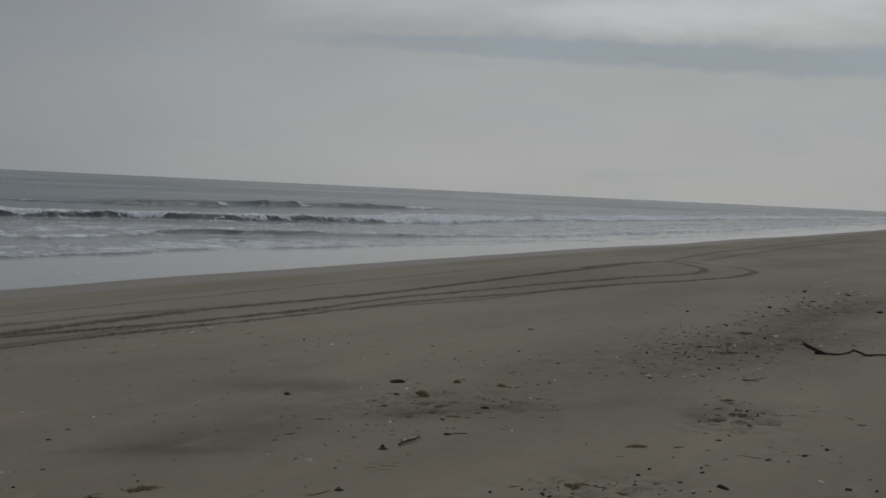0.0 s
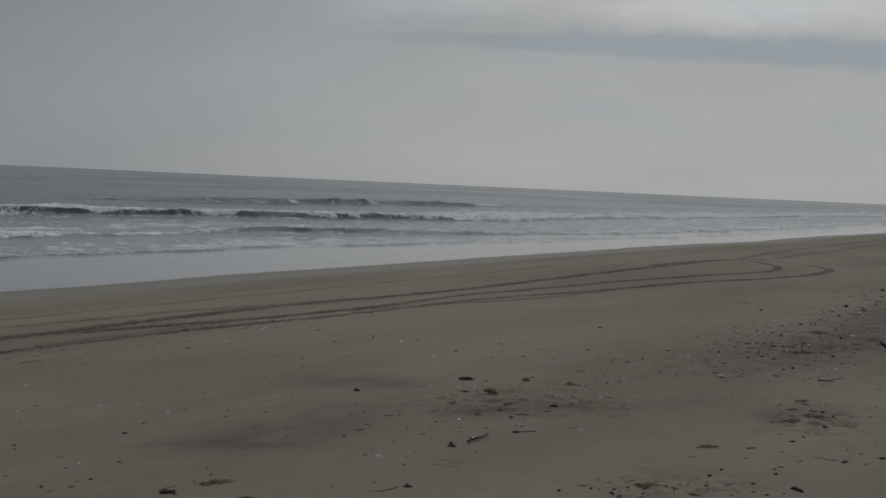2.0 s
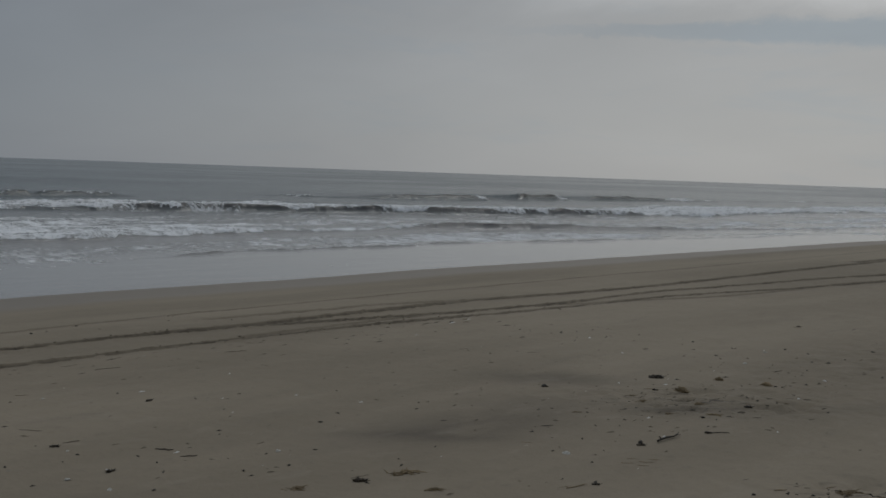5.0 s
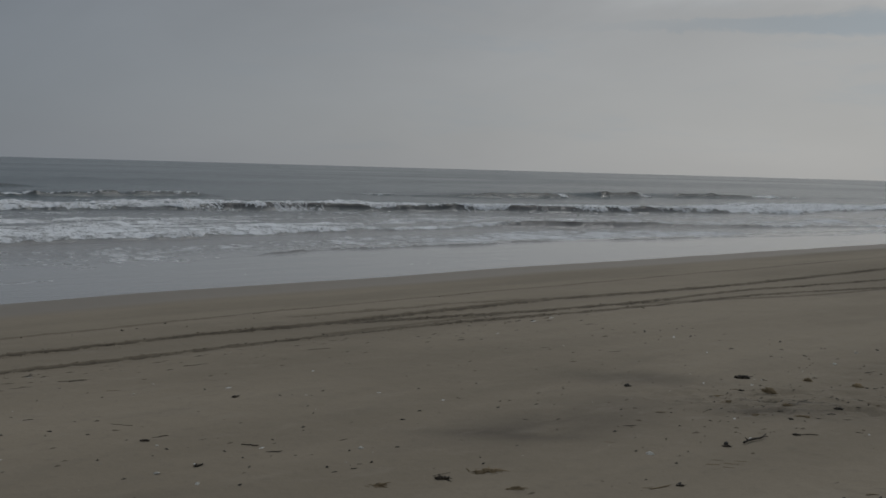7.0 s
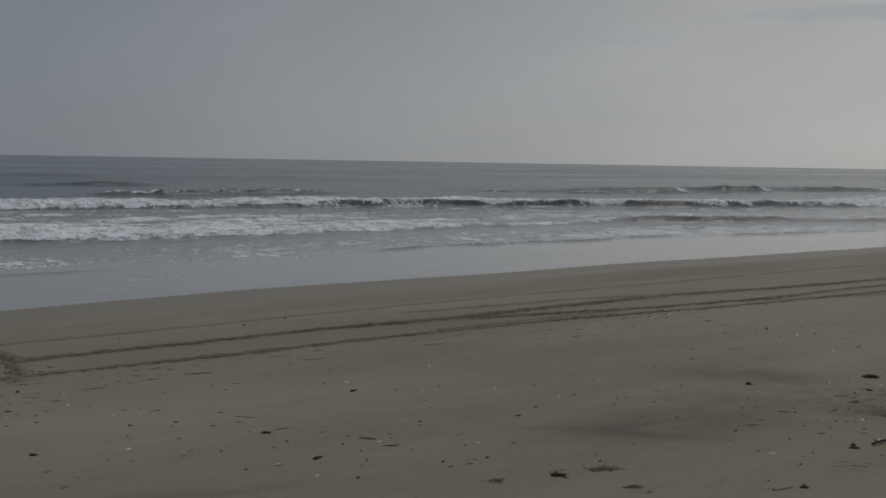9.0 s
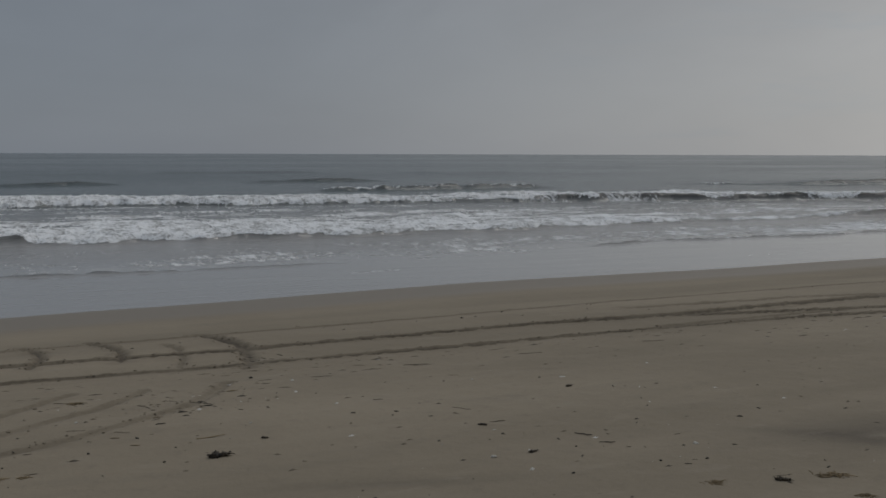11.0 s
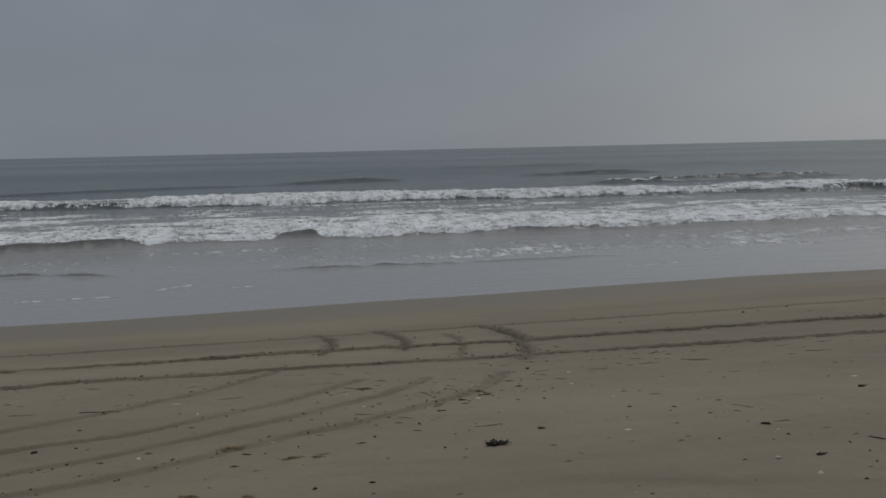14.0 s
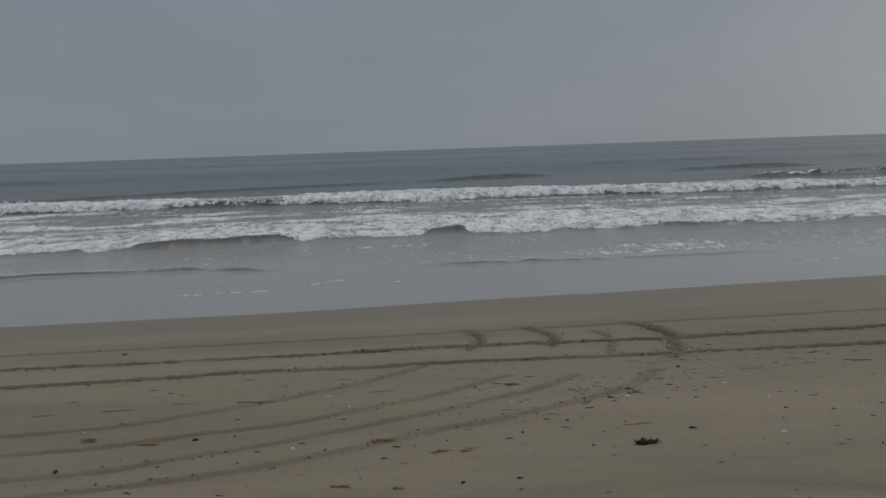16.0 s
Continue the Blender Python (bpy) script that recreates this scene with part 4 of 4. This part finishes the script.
SLIVERS = (MARKED_SLIVERS + strew(16, 10.2, 5.3, 0.75, 0.4, -45, 0.04, 0.09) + strew(34, 17.0, 4.2, 2.3, 0.8, -12, 0.06, 0.16) + strew(26, 12.0, 2.65, 0.45, 0.25, -30, 0.05, 0.14) + strew(16, 10.3, 2.0, 1.0, 0.35, -50, 0.05, 0.13) + strew(26, 8.0, 2.9, 0.4, 0.2, -50, 0.04, 0.1)
           + strew(20, 2.0, 9.55, 0.7, 0.22, 38, 0.04, 0.12) + strew(14, 3.4, 11.7, 0.2, 0.3, 0, 0.04, 0.1) + strew(14, 0.4, 8.3, 0.9, 0.25, 25, 0.04, 0.1) + strew(10, 5.0, 7.4, 1.7, 1.1, -30, 0.03, 0.06))
lay_all([make_stick("bark_sliver", 30 + k, STRAW if k % 3 == 1 else WOOD, 0.05 + 0.02 * k, 0.04, 0.45) for k in range(4)], SLIVERS, 0.01, "thin sliver of brown bark lying on sand", "bark", "bark slivers strewn over the beach", turn=-32)

fork = make_forked_stick(1)
tagged(fork, "dark forked driftwood stick with a broken side twig", "stick")
waiting.append((fork, 8.39, 4.76, 0.36, -8, 0.0, 0))

for job in waiting:
    lay(*job[:5], sink=job[5], tilt=job[6], first=True)


def make_branch():
    """The long bent branch at the edge of the debris, one end standing clear of the sand."""
    root = new("driftwood_branch")
    z = ground_at(17.9, 2.4)
    root.location = (17.66, 2.74, z)
    bm = bmesh.new()
    tube(bm, [(-0.02, 0.06, 0.03), (0.05, -0.12, 0.01), (0.12, -0.3, 0.02), (0.22, -0.42, 0.05), (0.3, -0.47, 0.085), (0.36, -0.56, 0.05), (0.42, -0.64, 0.01), (0.62, -0.82, 0.02), (0.85, -1.12, 0.0), (1.0, -1.3, 0.0)],
         [0.034, 0.023, 0.013, 0.015, 0.021, 0.017, 0.019, 0.01, 0.011, 0.005], 8, 1.0, 3)
    part("limb", bm, WOOD, root)
    bm = bmesh.new()
    tube(bm, [(0.02, -0.06, 0.02), (-0.02, 0.06, 0.07), (-0.07, 0.17, 0.13), (-0.11, 0.25, 0.19)], [0.026, 0.03, 0.022, 0.01], 8, 1.0, 5)
    part("stump", bm, WOOD, root, "splintered raised end")
    bm = bmesh.new()
    tube(bm, [(-0.05, 0.14, 0.08), (0.0, 0.24, 0.13), (0.02, 0.3, 0.12)], [0.013, 0.009, 0.004], 6, 1.0, 6)
    part("side_twig", bm, WOOD, root)
    tagged(root, "long dark bent driftwood branch lying on the sand", "branch")


make_branch()


def make_crumbs():
    """Countless bits of weed, wood and shell grit: low four-sided chips, joined."""
    rng = np.random.default_rng(5)
    x = np.concatenate([rng.uniform(-5, 14, 650), rng.normal(17.0, 2.8, 240), rng.normal(9.6, 1.2, 260), rng.normal(26, 5, 160), rng.uniform(-4, 13, 110), rng.uniform(-4, 11, 50), rng.normal(2.2, 0.5, 100)])
    y = np.concatenate([rng.uniform(4.5, 11.2, 650), rng.normal(4.1, 0.8, 240), rng.normal(5.6, 0.7, 260), rng.normal(4.3, 0.8, 160), rng.normal(11.08, 0.09, 110), rng.normal(10.5, 0.25, 50), rng.normal(9.8, 0.3, 100)])
    keep = (y < 11.3) & (x > -6) & (np.hypot(x, y) > 5.5) & (y > 0.6)
    verts, faces = [], []
    for cx, cy in zip(x[keep], y[keep]):
        s = 0.006 + (0.014 if cy < 10 else 0.009) * rng.random() ** 2 + 0.0006 * cx * (cx > 12)
        ang, long = rng.uniform(0, 6.28) if rng.random() < 0.5 and cy < 10 else rng.normal(-0.1, 0.25), rng.uniform(1.0, 3.2) * (1.0 + 1.5 * (cy > 10.0))
        c, sn, z = math.cos(ang), math.sin(ang), ground_at(cx, cy)
        b = len(verts)
        for u, v, w in ((-long, 0, 0), (0, -0.8, 0), (long, 0, 0), (0, 0.8, 0), (0.1, 0.1, 0.7)):
            verts.append((cx + s * (u * c - v * sn), cy + s * (u * sn + v * c), z - 0.002 + s * w))
        faces += [(b, b + 1, b + 4), (b + 1, b + 2, b + 4), (b + 2, b + 3, b + 4), (b + 3, b, b + 4)]
    me = bpy.data.meshes.new("debris_crumbs")
    me.from_pydata(verts, [], faces)
    me.materials.append(crumb_material())
    tagged(new("debris_crumbs", me), "fine crumbs of weed, wood and shell scattered over sand", "debris", kind="stuff")


def crumb_material():
    m, net, bsdf, at = material("crumbs", 0.8)
    geo = m.node_tree.nodes.new("ShaderNodeNewGeometry").outputs["Random Per Island"]
    tone = net.mix(net.ramp(geo, 0.0, 0.7), (0.03, 0.024, 0.018), (0.15, 0.118, 0.08))
    net.put(bsdf.inputs["Base Color"], net.mix(net.ramp(geo, 0.93, 0.94), tone, (0.6, 0.58, 0.54)))
    return m


make_crumbs()


def make_clods():
    """Crumbs of damp sand that the wheels threw up along the ruts: low five-sided lumps, joined."""
    rng = np.random.default_rng(8)
    verts, faces = [], []
    kinds = [(r, 18, 0.9) for r in ALONG_SHORE[1:]] + [(ALONG_SHORE[0], 7, 0.8)] + [(r, 9, 0.8) for r in TURNING_IN] + [(TURNING_IN[3], 24, 0.6)] + [(r, 30, 0.7) for r in HOOKS]
    for (points, width, depth, fresh), per_metre, size in kinds:
        line = glide(points)
        line = line[(line[:, 0] > -5.5) & (line[:, 0] < 16)]
        for a, b in zip(line, line[1:]):
            way = b - a
            long = np.hypot(*way)
            if long < 1e-6:
                continue
            side = np.array((-way[1], way[0])) / long
            for k in range(rng.poisson(per_metre * long)):
                off = rng.choice((-1, 1)) * (width * 0.5 + abs(rng.normal(0, 0.055)) - 0.02)
                cx, cy = a + way * rng.random() + side * off
                s = size * (0.004 + 0.012 * rng.random() ** 3) * (1.3 if rng.random() < 0.06 else 1.0)
                base, z, turn = len(verts), ground_at(cx, cy), rng.uniform(0, 6.28)
                for j in range(5):
                    ang, r = turn + j * 1.2566, s * rng.uniform(0.75, 1.35)
                    verts.append((cx + 1.5 * r * math.cos(ang), cy + r * math.sin(ang), z - 0.004))
                    verts.append((cx + 1.1 * r * math.cos(ang + 0.3), cy + 0.75 * r * math.sin(ang + 0.3), z + s * rng.uniform(0.5, 0.95)))
                for j in range(5):
                    i, n = base + 2 * j, base + 2 * ((j + 1) % 5)
                    faces.append((i, n, n + 1, i + 1))
                faces.append(tuple(base + 2 * j + 1 for j in range(5)))
    me = bpy.data.meshes.new("sand_clods")
    me.from_pydata(verts, [], faces)
    m, net, bsdf, at = material("damp_clods", 0.9)
    chance = m.node_tree.nodes.new("ShaderNodeNewGeometry").outputs["Random Per Island"]
    net.put(bsdf.inputs["Base Color"], net.mix(chance, (0.095, 0.074, 0.05), (0.22, 0.18, 0.127)))
    me.materials.append(m)
    tagged(new("sand_clods", me), "crumbs of damp brown sand thrown up beside the wheel ruts", "sand", kind="stuff")


make_clods()
